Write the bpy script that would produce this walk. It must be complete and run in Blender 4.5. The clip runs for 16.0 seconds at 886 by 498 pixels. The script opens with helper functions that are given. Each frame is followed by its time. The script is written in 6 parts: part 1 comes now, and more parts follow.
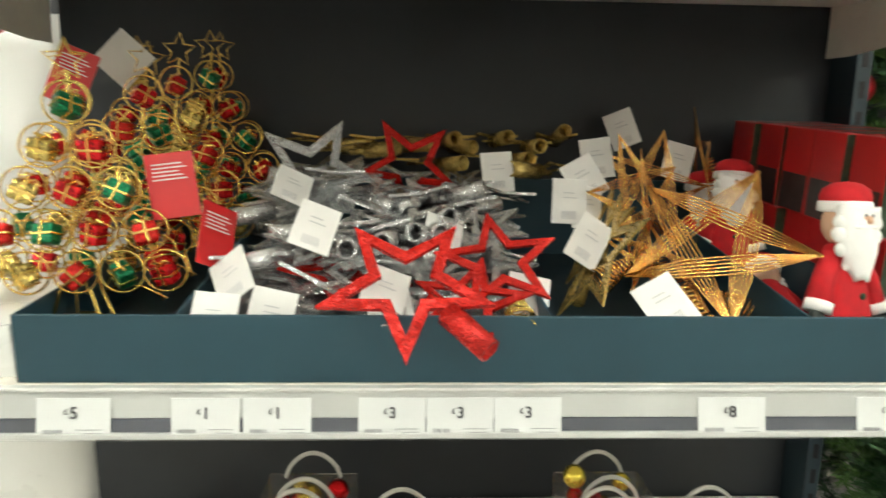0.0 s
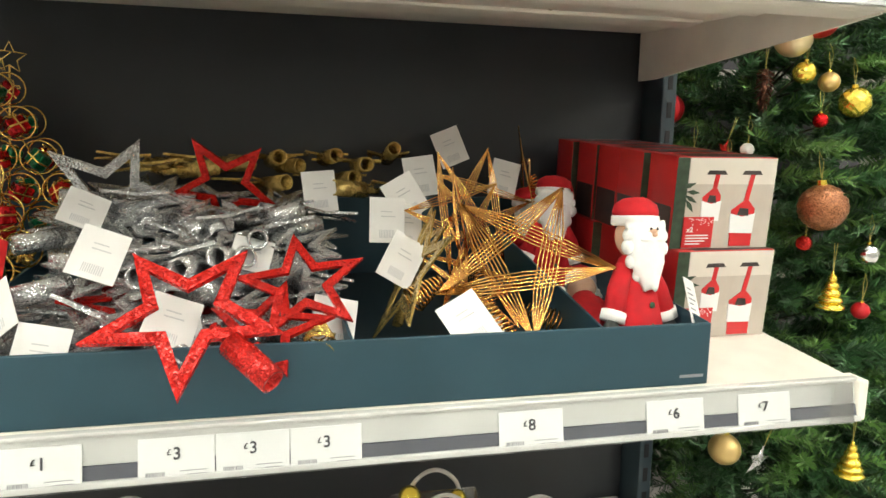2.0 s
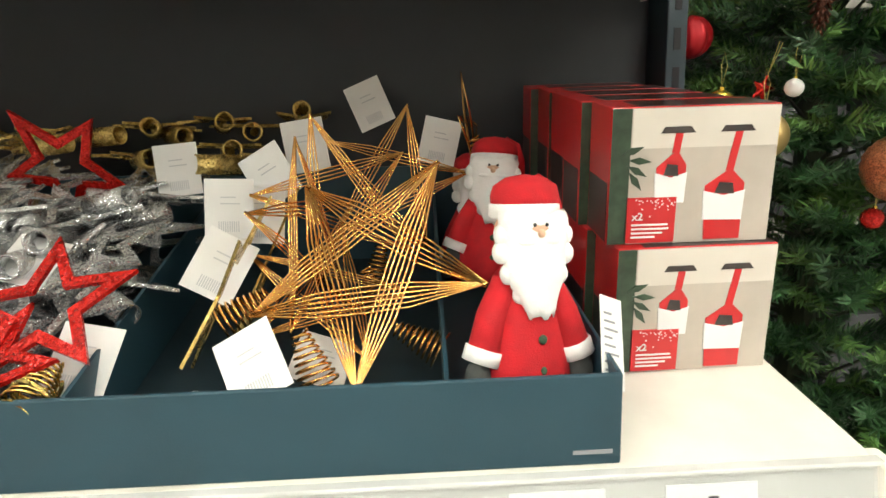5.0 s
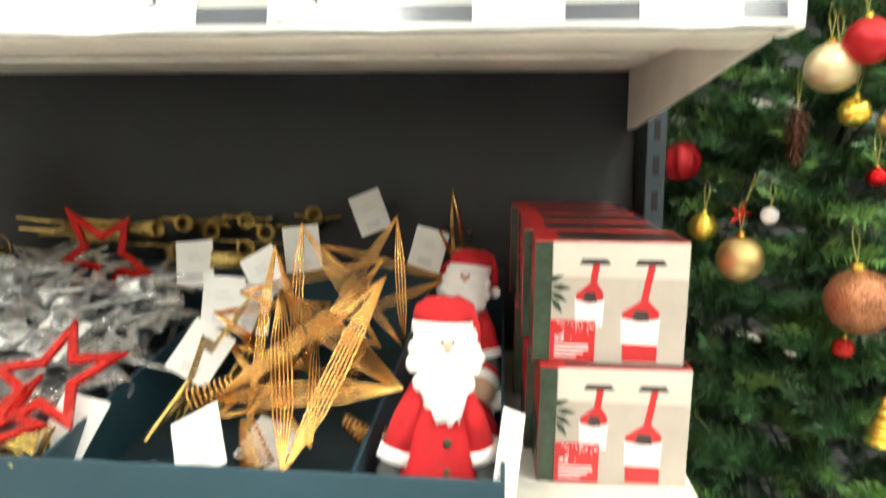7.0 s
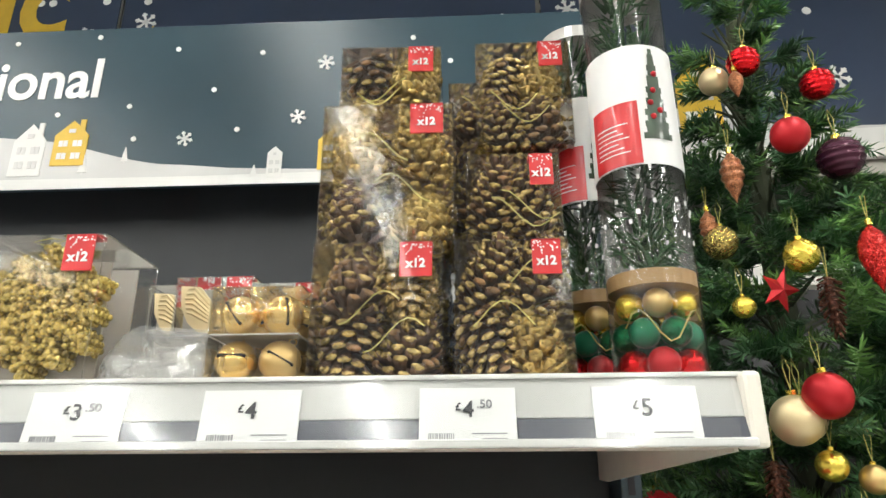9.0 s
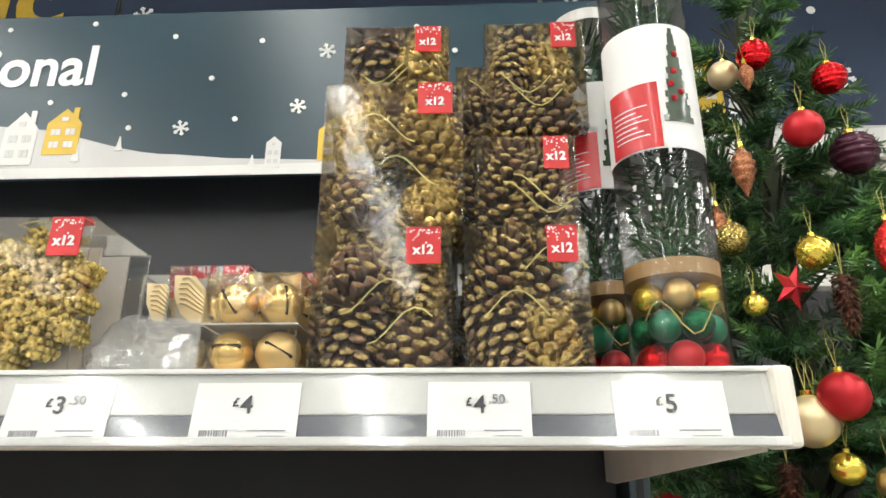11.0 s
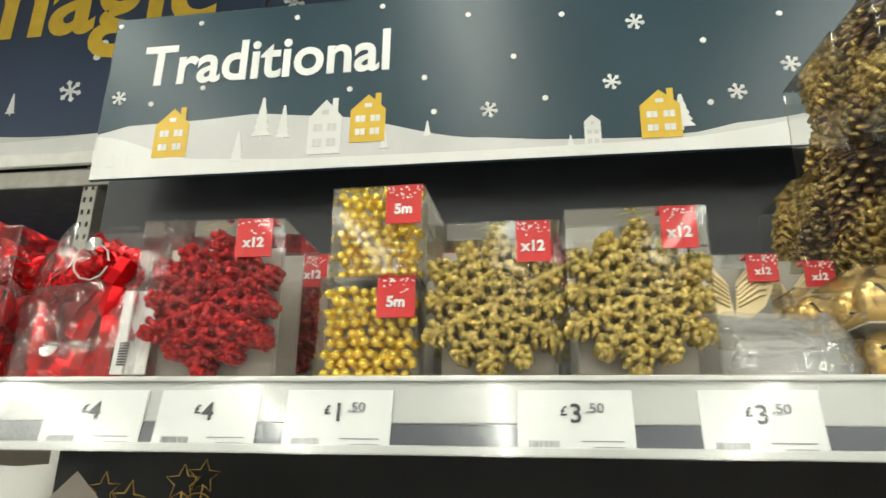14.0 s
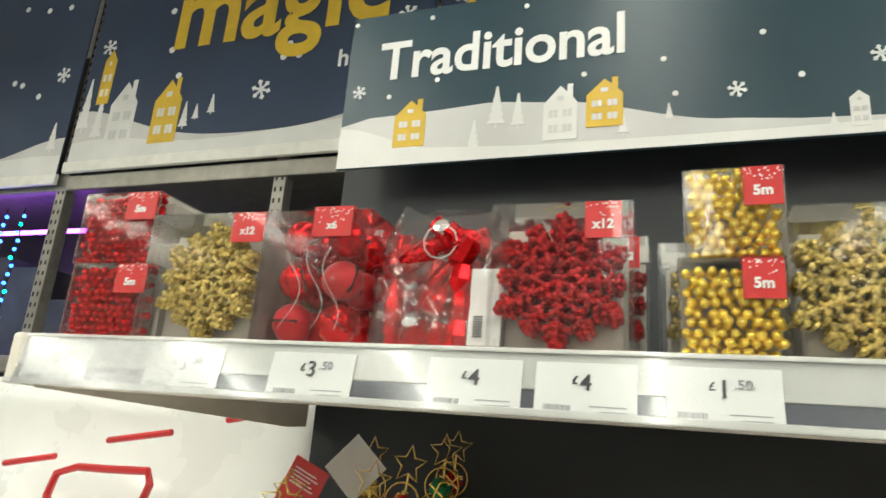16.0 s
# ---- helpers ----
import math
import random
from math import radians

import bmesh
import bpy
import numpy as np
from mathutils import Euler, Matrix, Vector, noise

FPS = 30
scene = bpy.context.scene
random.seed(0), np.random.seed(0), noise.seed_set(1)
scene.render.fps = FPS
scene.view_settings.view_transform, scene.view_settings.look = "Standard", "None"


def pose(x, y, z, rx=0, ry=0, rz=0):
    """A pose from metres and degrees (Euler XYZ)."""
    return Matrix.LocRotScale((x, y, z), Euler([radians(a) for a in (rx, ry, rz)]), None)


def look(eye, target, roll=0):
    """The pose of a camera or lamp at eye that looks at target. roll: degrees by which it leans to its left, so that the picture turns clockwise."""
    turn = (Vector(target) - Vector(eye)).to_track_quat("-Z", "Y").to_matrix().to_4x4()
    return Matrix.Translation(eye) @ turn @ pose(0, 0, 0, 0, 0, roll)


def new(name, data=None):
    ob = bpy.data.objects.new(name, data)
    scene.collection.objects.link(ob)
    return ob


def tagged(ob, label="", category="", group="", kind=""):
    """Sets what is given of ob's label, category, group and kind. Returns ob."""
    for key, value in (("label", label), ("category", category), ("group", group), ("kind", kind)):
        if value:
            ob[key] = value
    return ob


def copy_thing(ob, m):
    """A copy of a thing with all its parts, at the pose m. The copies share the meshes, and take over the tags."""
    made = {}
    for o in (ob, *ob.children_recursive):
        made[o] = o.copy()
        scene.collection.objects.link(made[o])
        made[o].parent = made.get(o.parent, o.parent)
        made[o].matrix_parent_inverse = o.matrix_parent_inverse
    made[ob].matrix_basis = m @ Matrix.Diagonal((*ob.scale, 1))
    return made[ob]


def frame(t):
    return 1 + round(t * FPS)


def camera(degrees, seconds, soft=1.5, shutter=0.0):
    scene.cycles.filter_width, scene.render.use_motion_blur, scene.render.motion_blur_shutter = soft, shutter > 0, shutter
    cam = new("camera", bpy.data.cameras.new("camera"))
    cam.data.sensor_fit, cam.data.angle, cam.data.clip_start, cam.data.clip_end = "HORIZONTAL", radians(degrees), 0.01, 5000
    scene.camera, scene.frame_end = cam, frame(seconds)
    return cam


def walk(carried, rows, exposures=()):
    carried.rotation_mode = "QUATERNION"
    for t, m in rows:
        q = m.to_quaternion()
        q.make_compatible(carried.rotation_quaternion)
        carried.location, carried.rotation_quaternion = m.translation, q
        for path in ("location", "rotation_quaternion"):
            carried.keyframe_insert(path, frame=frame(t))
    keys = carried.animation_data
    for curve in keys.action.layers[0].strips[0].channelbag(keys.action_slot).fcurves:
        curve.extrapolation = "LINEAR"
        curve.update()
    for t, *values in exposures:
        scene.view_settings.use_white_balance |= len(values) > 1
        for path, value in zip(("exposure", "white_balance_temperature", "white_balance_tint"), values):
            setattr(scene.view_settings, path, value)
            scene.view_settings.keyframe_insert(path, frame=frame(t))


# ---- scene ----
cam = camera(68.6, 16.0, shutter=0.4)
PATH = [
    (0, (-0.042, 0.149, 1.455), (0.041, 2.115, 1.098), 0.9),
    (0.5, (-0.021, 0.163, 1.447), (0.246, 2.11, 1.076), 1.3),
    (1, (0.0, 0.16, 1.457), (0.255, 2.117, 1.129), 1.7),
    (1.5, (0.029, 0.153, 1.46), (0.411, 2.092, 1.153), 1.2),
    (2, (0.046, 0.155, 1.459), (0.468, 2.086, 1.155), 0.8),
    (2.5, (0.061, 0.156, 1.454), (0.482, 2.088, 1.154), 0.2),
    (3, (0.094, 0.197, 1.453), (0.525, 2.117, 1.098), 0.2),
    (3.5, (0.155, 0.259, 1.461), (0.571, 2.182, 1.102), -0.3),
    (4, (0.231, 0.328, 1.467), (0.614, 2.258, 1.105), -0.3),
    (4.5, (0.282, 0.346, 1.464), (0.499, 2.282, 1.013), -1.5),
    (6.8, (0.450, 0.277, 1.495), (0.274, 2.242, 1.125), 0.6),
    (7, (0.452, 0.274, 1.504), (0.273, 2.255, 1.3), 0.6),
    (7.5, (0.45, 0.278, 1.55), (0.347, 2.274, 1.61), 0.8),
    (7.7, (0.45, 0.28, 1.566), (0.377, 2.274, 1.711), 0.3),
    (8, (0.474, 0.304, 1.588), (0.342, 2.284, 1.838), 0.2),
    (8.5, (0.474, 0.307, 1.586), (0.381, 2.212, 2.187), -0.4),
    (8.7, (0.470, 0.300, 1.588), (0.375, 2.187, 2.243), -0.3),
    (11, (0.457, 0.329, 1.587), (0.369, 2.215, 2.248), 0.1),
    (11.5, (0.399, 0.333, 1.591), (0.252, 2.227, 2.215), 0.3),
    (12, (0.327, 0.345, 1.599), (0.196, 2.245, 2.212), 0.0),
    (12.5, (0.269, 0.343, 1.604), (0.13, 2.245, 2.206), 0.1),
    (13, (0.207, 0.333, 1.608), (0.044, 2.229, 2.222), -0.2),
    (13.5, (0.135, 0.33, 1.605), (-0.118, 2.221, 2.205), 0.5),
    (14, (0.093, 0.332, 1.605), (-0.189, 2.22, 2.202), 0.8),
    (14.5, (0.057, 0.32, 1.603), (-0.322, 2.197, 2.179), 1.1),
    (15, (0.011, 0.307, 1.598), (-0.525, 2.151, 2.157), 2.3),
    (15.5, (-0.02, 0.293, 1.598), (-0.641, 2.107, 2.168), 2.8),
    (16, (-0.052, 0.282, 1.589), (-0.721, 2.087, 2.131), 4.5),
]
walk(cam, [(t, look(eye, target, roll)) for t, eye, target, roll in PATH],
     exposures=[(0, 0.03, 6500, 2), (1, 0.06, 6500, 3), (2, 0.22, 6500, 5), (4.5, 0.27, 6500, 5), (6.0, 0.5, 6500, 6), (7.0, 0.63, 6450, 4), (7.6, 0.60, 6300, 6), (8.0, 0.14, 6250, 7), (8.3, 0.02, 6200, 8), (9.0, -0.02, 6200, 8), (11.0, -0.02, 6250, 9), (12.0, -0.13, 6450, 2), (14.0, -0.22, 6450, 2), (16.0, -0.28, 6500, 2)])

# ---- world and lamps ----
world = bpy.data.worlds.new("world")
scene.world = world
world.use_nodes = True
world.node_tree.nodes["Background"].inputs[0].default_value = (0.9, 0.95, 1.0, 1)
world.node_tree.nodes["Background"].inputs[1].default_value = 0.05

TUBE_LIGHT = 34.0
# rows of linear lights that run along y, 1.55 m apart
ROWS_OF_LIGHT = [(-0.15 + 1.55 * i, y, h) for i in range(-3, 4) for y, h in ((-3.75, 1.15), (-1.30, 1.15), (0.50, 0.58))]


# ---- materials ----
def node_mat(name):
    m = bpy.data.materials.new(name)
    m.use_nodes = True
    return m, m.node_tree.nodes, m.node_tree.links, m.node_tree.nodes["Principled BSDF"]


def ramp_mix(nodes, links, fac, c1, c2, lo=0.35, hi=0.65):
    r = nodes.new("ShaderNodeValToRGB")
    r.color_ramp.elements[0].position, r.color_ramp.elements[1].position = lo, hi
    r.color_ramp.elements[0].color, r.color_ramp.elements[1].color = (*c1, 1), (*c2, 1)
    links.new(fac, r.inputs[0])
    return r.outputs[0]


def tex(nodes, links, kind, scale, detail=3.0):
    co = nodes.new("ShaderNodeTexCoord")
    t = nodes.new(kind)
    t.inputs["Scale"].default_value = scale
    if kind == "ShaderNodeTexNoise":
        t.inputs["Detail"].default_value = detail
    links.new(co.outputs["Object"], t.inputs["Vector"])
    return t


def bump(nodes, links, p, height, strength, dist=0.001):
    b = nodes.new("ShaderNodeBump")
    b.inputs["Strength"].default_value, b.inputs["Distance"].default_value = strength, dist
    links.new(height, b.inputs["Height"])
    links.new(b.outputs[0], p.inputs["Normal"])


def surface(name, col, rough=0.5, metal=0.0, vary=0.15, scale=18.0, bumps=0.1, fine=260.0, coat=0.0, rand=0.0):
    """A painted, printed or plastic surface: broad stains, fine relief, uneven gloss."""
    m, n, l, p = node_mat(name)
    big = tex(n, l, "ShaderNodeTexNoise", scale, 5.0)
    small = tex(n, l, "ShaderNodeTexNoise", fine, 2.0)
    lo = [c * (1 - vary) for c in col]
    hi = [min(1, c * (1 + vary)) for c in col]
    out = ramp_mix(n, l, big.outputs[0], lo, hi)
    if rand:
        info = n.new("ShaderNodeObjectInfo")
        hsv = n.new("ShaderNodeHueSaturation")
        mp = n.new("ShaderNodeMapRange")
        mp.inputs["To Min"].default_value, mp.inputs["To Max"].default_value = 1 - rand, 1 + rand
        l.new(info.outputs["Random"], mp.inputs[0])
        l.new(mp.outputs[0], hsv.inputs["Value"])
        l.new(out, hsv.inputs["Color"])
        out = hsv.outputs[0]
    l.new(out, p.inputs["Base Color"])
    mr = n.new("ShaderNodeMapRange")
    mr.inputs["To Min"].default_value, mr.inputs["To Max"].default_value = max(0.02, rough * 0.8), min(1, rough * 1.2)
    l.new(big.outputs[0], mr.inputs[0])
    l.new(mr.outputs[0], p.inputs["Roughness"])
    p.inputs["Metallic"].default_value = metal
    p.inputs["Coat Weight"].default_value = coat
    bump(n, l, p, small.outputs[0], bumps)
    return m


def glitter(name, col, dark=0.35, scale=900.0, metal=0.55, rough=0.30, strength=0.5, rand=0.12):
    """Glitter: every flake has a tilt and a brightness of its own."""
    m, n, l, p = node_mat(name)
    v = tex(n, l, "ShaderNodeTexVoronoi", scale)
    big = tex(n, l, "ShaderNodeTexNoise", 60.0, 3.0)
    sep = n.new("ShaderNodeSeparateColor")
    l.new(v.outputs["Color"], sep.inputs[0])
    out = ramp_mix(n, l, sep.outputs[0], [c * dark for c in col], col, 0.1, 0.8)
    mix = n.new("ShaderNodeMixRGB")
    mix.blend_type = "MULTIPLY"
    mix.inputs[0].default_value = 0.5
    l.new(out, mix.inputs[1])
    l.new(ramp_mix(n, l, big.outputs[0], (0.6, 0.6, 0.6), (1, 1, 1)), mix.inputs[2])
    l.new(mix.outputs[0], p.inputs["Base Color"])
    p.inputs["Metallic"].default_value, p.inputs["Roughness"].default_value = metal, rough
    nm = n.new("ShaderNodeVectorMath")
    nm.operation = "SUBTRACT"
    nm.inputs[1].default_value = (0.5, 0.5, 0.5)
    l.new(v.outputs["Color"], nm.inputs[0])
    sc = n.new("ShaderNodeVectorMath")
    sc.operation = "SCALE"
    sc.inputs["Scale"].default_value = strength
    l.new(nm.outputs[0], sc.inputs[0])
    geo = n.new("ShaderNodeNewGeometry")
    ad = n.new("ShaderNodeVectorMath")
    l.new(geo.outputs["Normal"], ad.inputs[0])
    l.new(sc.outputs[0], ad.inputs[1])
    no = n.new("ShaderNodeVectorMath")
    no.operation = "NORMALIZE"
    l.new(ad.outputs[0], no.inputs[0])
    l.new(no.outputs[0], p.inputs["Normal"])
    return m


def clear(name, tint=(0.98, 0.985, 0.985), gloss=0.04, rough=0.09, crinkle=0.08, scale=25.0, haze=0.0):
    """Thin clear film or sheet plastic: lets light through, with a glossy film on it."""
    m, n, l, p = node_mat(name)
    out = n["Material Output"]
    tr = n.new("ShaderNodeBsdfTransparent")
    tr.inputs[0].default_value = (*tint, 1)
    gl = n.new("ShaderNodeBsdfGlossy")
    gl.inputs["Roughness"].default_value = rough
    fr = n.new("ShaderNodeFresnel")
    fr.inputs[0].default_value = 1.45
    mul = n.new("ShaderNodeMath")
    mul.operation = "MULTIPLY_ADD"
    mul.inputs[1].default_value, mul.inputs[2].default_value = 0.8, gloss * 0.4
    l.new(fr.outputs[0], mul.inputs[0])
    nz = tex(n, l, "ShaderNodeTexNoise", scale, 3.0)
    b = n.new("ShaderNodeBump")
    b.inputs["Strength"].default_value, b.inputs["Distance"].default_value = crinkle, 0.01
    l.new(nz.outputs[0], b.inputs["Height"])
    l.new(b.outputs[0], gl.inputs["Normal"])
    mx = n.new("ShaderNodeMixShader")
    l.new(mul.outputs[0], mx.inputs[0])
    l.new(tr.outputs[0], mx.inputs[1])
    l.new(gl.outputs[0], mx.inputs[2])
    last = mx.outputs[0]
    if haze:
        df = n.new("ShaderNodeBsdfDiffuse")
        df.inputs[0].default_value = (0.8, 0.8, 0.8, 1)
        hz = n.new("ShaderNodeMixShader")
        hz.inputs[0].default_value = haze
        l.new(last, hz.inputs[1])
        l.new(df.outputs[0], hz.inputs[2])
        last = hz.outputs[0]
    n.remove(p)
    l.new(last, out.inputs[0])
    return m


def glow(name, col, power):
    m, n, l, p = node_mat(name)
    p.inputs["Base Color"].default_value = (*col, 1)
    p.inputs["Emission Color"].default_value = (*col, 1)
    p.inputs["Emission Strength"].default_value = power
    return m


MAT = {
    "cream": surface("cream_steel", (0.80, 0.76, 0.68), 0.38, vary=0.05, bumps=0.05, fine=500),
    "white_steel": surface("white_steel", (0.80, 0.79, 0.75), 0.35, vary=0.05, bumps=0.04),
    "strip": surface("ticket_strip_plastic", (0.62, 0.62, 0.60), 0.22, vary=0.06, bumps=0.03, coat=0.5),
    "strip_dark": surface("ticket_strip_channel", (0.10, 0.105, 0.13), 0.18, vary=0.1, bumps=0.03, coat=0.6),
    "panel": surface("charcoal_panel", (0.0145, 0.0172, 0.0225), 0.42, vary=0.18, scale=6, bumps=0.15, fine=400),
    "upright": surface("teal_upright", (0.022, 0.038, 0.050), 0.4, vary=0.12, bumps=0.06),
    "slot": surface("slot_dark", (0.008, 0.008, 0.01), 0.7, bumps=0.0),
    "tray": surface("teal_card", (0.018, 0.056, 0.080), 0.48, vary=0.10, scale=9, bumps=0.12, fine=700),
    # the same teal card, darkened for the shade at the tray's bottom
    "tray_in": surface("teal_card_shaded", (0.016, 0.034, 0.045), 0.6, vary=0.15, bumps=0.12, fine=700),
    "label": surface("ticket_paper", (0.83, 0.83, 0.82), 0.5, vary=0.02, bumps=0.03),
    "ink": surface("black_ink", (0.045, 0.045, 0.055), 0.6, vary=0.05, bumps=0.0),
    "ink_grey": surface("grey_ink", (0.28, 0.28, 0.30), 0.6, vary=0.05, bumps=0.0),
    "tag_ink": surface("faint_print", (0.56, 0.56, 0.57), 0.6, vary=0.05, bumps=0.0),
    "tag": surface("tag_card", (0.80, 0.79, 0.77), 0.5, vary=0.04, bumps=0.05, rand=0.06),
    "red_print": surface("red_print", (0.58, 0.018, 0.022), 0.35, vary=0.07, bumps=0.03, coat=0.3),
    "white_print": surface("white_print", (0.80, 0.80, 0.80), 0.45, vary=0.02, bumps=0.0),
    "sign": surface("night_print", (0.016, 0.046, 0.068), 0.30, vary=0.10, scale=3, bumps=0.03),
    "sign_blue": surface("night_blue_print", (0.020, 0.038, 0.085), 0.50, vary=0.10, scale=2, bumps=0.03),
    "sign_white": surface("snow_print", (0.72, 0.72, 0.71), 0.4, vary=0.06, scale=5, bumps=0.0),
    "sign_white2": surface("snow_print_shade", (0.58, 0.58, 0.58), 0.4, vary=0.08, scale=5, bumps=0.0),
    "sign_yellow": surface("yellow_print", (0.66, 0.44, 0.035), 0.4, vary=0.06, bumps=0.0),
    "sign_text": surface("white_lettering", (0.82, 0.83, 0.83), 0.4, vary=0.02, bumps=0.0),
    "silver": glitter("silver_glitter", (0.90, 0.91, 0.92), 0.55, 950, metal=0.80, rough=0.16, strength=0.85),
    "red_gl": glitter("red_glitter", (0.80, 0.026, 0.020), 0.48, 950, metal=0.50, rough=0.16, strength=0.95),
    "red_deep": glitter("deep_red_glitter", (0.78, 0.014, 0.022), 0.40, 420, metal=0.6, rough=0.2, strength=0.7),
    "flake_gold": glitter("pale_gold_glitter", (1.0, 0.78, 0.24), 0.42, 500, metal=0.65, rough=0.14, strength=0.6),
    "gold_gl": glitter("gold_glitter", (0.86, 0.66, 0.20), 0.28, 420, metal=0.75, rough=0.2, strength=0.7),
    "gold_dark": glitter("antique_gold_glitter", (0.92, 0.66, 0.22), 0.48, 800, metal=0.70, rough=0.2, strength=0.7),
    "green_gl": glitter("green_glitter", (0.015, 0.24, 0.10), 0.35, 800, metal=0.7),
    "copper_gl": glitter("copper_glitter", (0.60, 0.24, 0.11), 0.35, 700),
    "brown_gl": glitter("brown_glitter", (0.20, 0.075, 0.045), 0.3, 700, metal=0.6),
    "gold": surface("gold_foil", (1.0, 0.74, 0.12), 0.22, 0.85, vary=0.08, bumps=0.06, fine=150),
    "gold_bell": surface("bell_gold", (0.90, 0.64, 0.25), 0.20, 0.9, vary=0.08, bumps=0.05, fine=150),
    "gold_matt": surface("matt_gold", (0.72, 0.52, 0.22), 0.42, 0.85, vary=0.06, bumps=0.05),
    "champagne": surface("matt_champagne", (0.78, 0.64, 0.38), 0.42, 0.7, vary=0.06, bumps=0.05),
    "copper": surface("copper_wire", (0.98, 0.54, 0.18), 0.18, 1.0, vary=0.12, bumps=0.03),
    "gold_wire": surface("gold_wire", (0.78, 0.54, 0.16), 0.25, 1.0, vary=0.1, bumps=0.03),
    "red_shiny": surface("red_foil", (0.66, 0.010, 0.016), 0.13, 0.85, vary=0.1, bumps=0.05, fine=150),
    "red_matt": surface("red_satin", (0.48, 0.012, 0.020), 0.38, 0.4, vary=0.08, bumps=0.05),
    "green_matt": surface("green_satin", (0.010, 0.20, 0.10), 0.35, 0.4, vary=0.08, bumps=0.05),
    "purple": surface("plum_foil", (0.06, 0.012, 0.03), 0.25, 0.5, vary=0.1, bumps=0.05),
    "silver_foil": surface("silver_foil", (0.80, 0.80, 0.80), 0.12, 1.0, vary=0.06, bumps=0.1, fine=120),
    "clear": clear("clear_sheet", haze=0.004),
    "sleeve": clear("ticket_sleeve", gloss=0.03, rough=0.15, crinkle=0.05, scale=14),
    "black_bead": surface("black_bead", (0.01, 0.01, 0.012), 0.2, vary=0.1, bumps=0.0),
    "film_hazy": clear("scuffed_film", gloss=0.14, rough=0.12, crinkle=0.3, scale=30, haze=0.16),
    "film": clear("crinkled_film", gloss=0.10, rough=0.10, crinkle=0.22, scale=40, haze=0.025),
    "backing": surface("grey_backing_card", (0.42, 0.39, 0.35), 0.6, vary=0.08, bumps=0.06),
    "kraft": surface("kraft_card", (0.42, 0.27, 0.12), 0.6, vary=0.1, bumps=0.08),
    "cone_brown": surface("pinecone_scale", (0.085, 0.040, 0.016), 0.45, vary=0.4, scale=120, bumps=0.2, fine=500, coat=0.1),
    "cone_light": surface("pinecone_knob", (0.23, 0.125, 0.052), 0.28, vary=0.5, scale=150, bumps=0.2, fine=500, coat=0.6),
    "cone_tip": glitter("gilded_scale_tip", (0.90, 0.66, 0.26), 0.40, 420, metal=0.45, rough=0.2, strength=0.6),
    "photo_wall": surface("photo_cream", (0.50, 0.44, 0.38), 0.35, vary=0.06, scale=30, bumps=0.02, coat=0.3),
    "photo_shelf": surface("photo_light", (0.68, 0.62, 0.55), 0.35, vary=0.04, bumps=0.02, coat=0.3),
    "photo_dark": surface("photo_dark", (0.04, 0.03, 0.028), 0.35, vary=0.3, scale=60, bumps=0.02, coat=0.3),
    "photo_green": surface("photo_green", (0.03, 0.055, 0.03), 0.35, vary=0.3, scale=90, bumps=0.02, coat=0.3),
    "felt_red": surface("red_felt", (0.56, 0.012, 0.020), 0.92, vary=0.10, scale=70, bumps=0.5, fine=900),
    "felt_white": surface("white_fleece", (0.90, 0.89, 0.87), 0.95, vary=0.03, scale=90, bumps=0.4, fine=600),
    "felt_skin": surface("peach_felt", (0.70, 0.44, 0.30), 0.9, vary=0.05, bumps=0.3, fine=900),
    "felt_grey": surface("grey_felt", (0.09, 0.095, 0.09), 0.92, vary=0.12, bumps=0.5, fine=900),
    "felt_green": surface("green_felt", (0.05, 0.09, 0.05), 0.9, vary=0.1, bumps=0.3, fine=900),
    "needle": surface("pvc_needle", (0.040, 0.110, 0.038), 0.42, vary=0.5, scale=9, bumps=0.05),
    "needle_light": surface("pvc_needle_tip", (0.11, 0.23, 0.055), 0.40, vary=0.4, scale=9, bumps=0.05),
    "bark": surface("tree_pole", (0.05, 0.06, 0.03), 0.8, vary=0.3, bumps=0.4),
    "bag_white": surface("white_sack_plastic", (0.80, 0.80, 0.78), 0.28, vary=0.03, scale=6, bumps=0.25, fine=14, coat=0.3),
    "rack": surface("galvanised_steel", (0.30, 0.285, 0.255), 0.42, 0.6, vary=0.12, bumps=0.06),
    "floor": surface("vinyl_floor", (0.66, 0.64, 0.60), 0.3, vary=0.08, scale=2, bumps=0.04, coat=0.2),
    "wall": surface("painted_wall", (0.62, 0.61, 0.58), 0.7, vary=0.05, scale=1.5, bumps=0.1),
    "ceiling": surface("ceiling_tile", (0.70, 0.70, 0.68), 0.8, vary=0.05, bumps=0.2),
    # carton colour near black: the shade inside the rack is painted in
    "grey_box": surface("shaded_stock", (0.05, 0.05, 0.055), 0.6, vary=0.3, scale=8, bumps=0.1),
    "cord": surface("gold_cord", (0.45, 0.40, 0.12), 0.5, 0.3, vary=0.1, bumps=0.1),
    "handle_clear": surface("milky_handle", (0.55, 0.54, 0.52), 0.2, vary=0.1, bumps=0.05, coat=0.4),
    "tube_light": glow("tube_light", (1.0, 0.967, 0.885), TUBE_LIGHT),
    "led_blue": glow("blue_led", (0.02, 0.10, 1.0), 22.0),
    "led_green": glow("green_led", (0.02, 0.9, 0.45), 10.0),
    # emission of the added source for the purple-lit rack bay
    "led_purple": glow("purple_fill_glow", (0.42, 0.08, 1.0), 16.0),
}


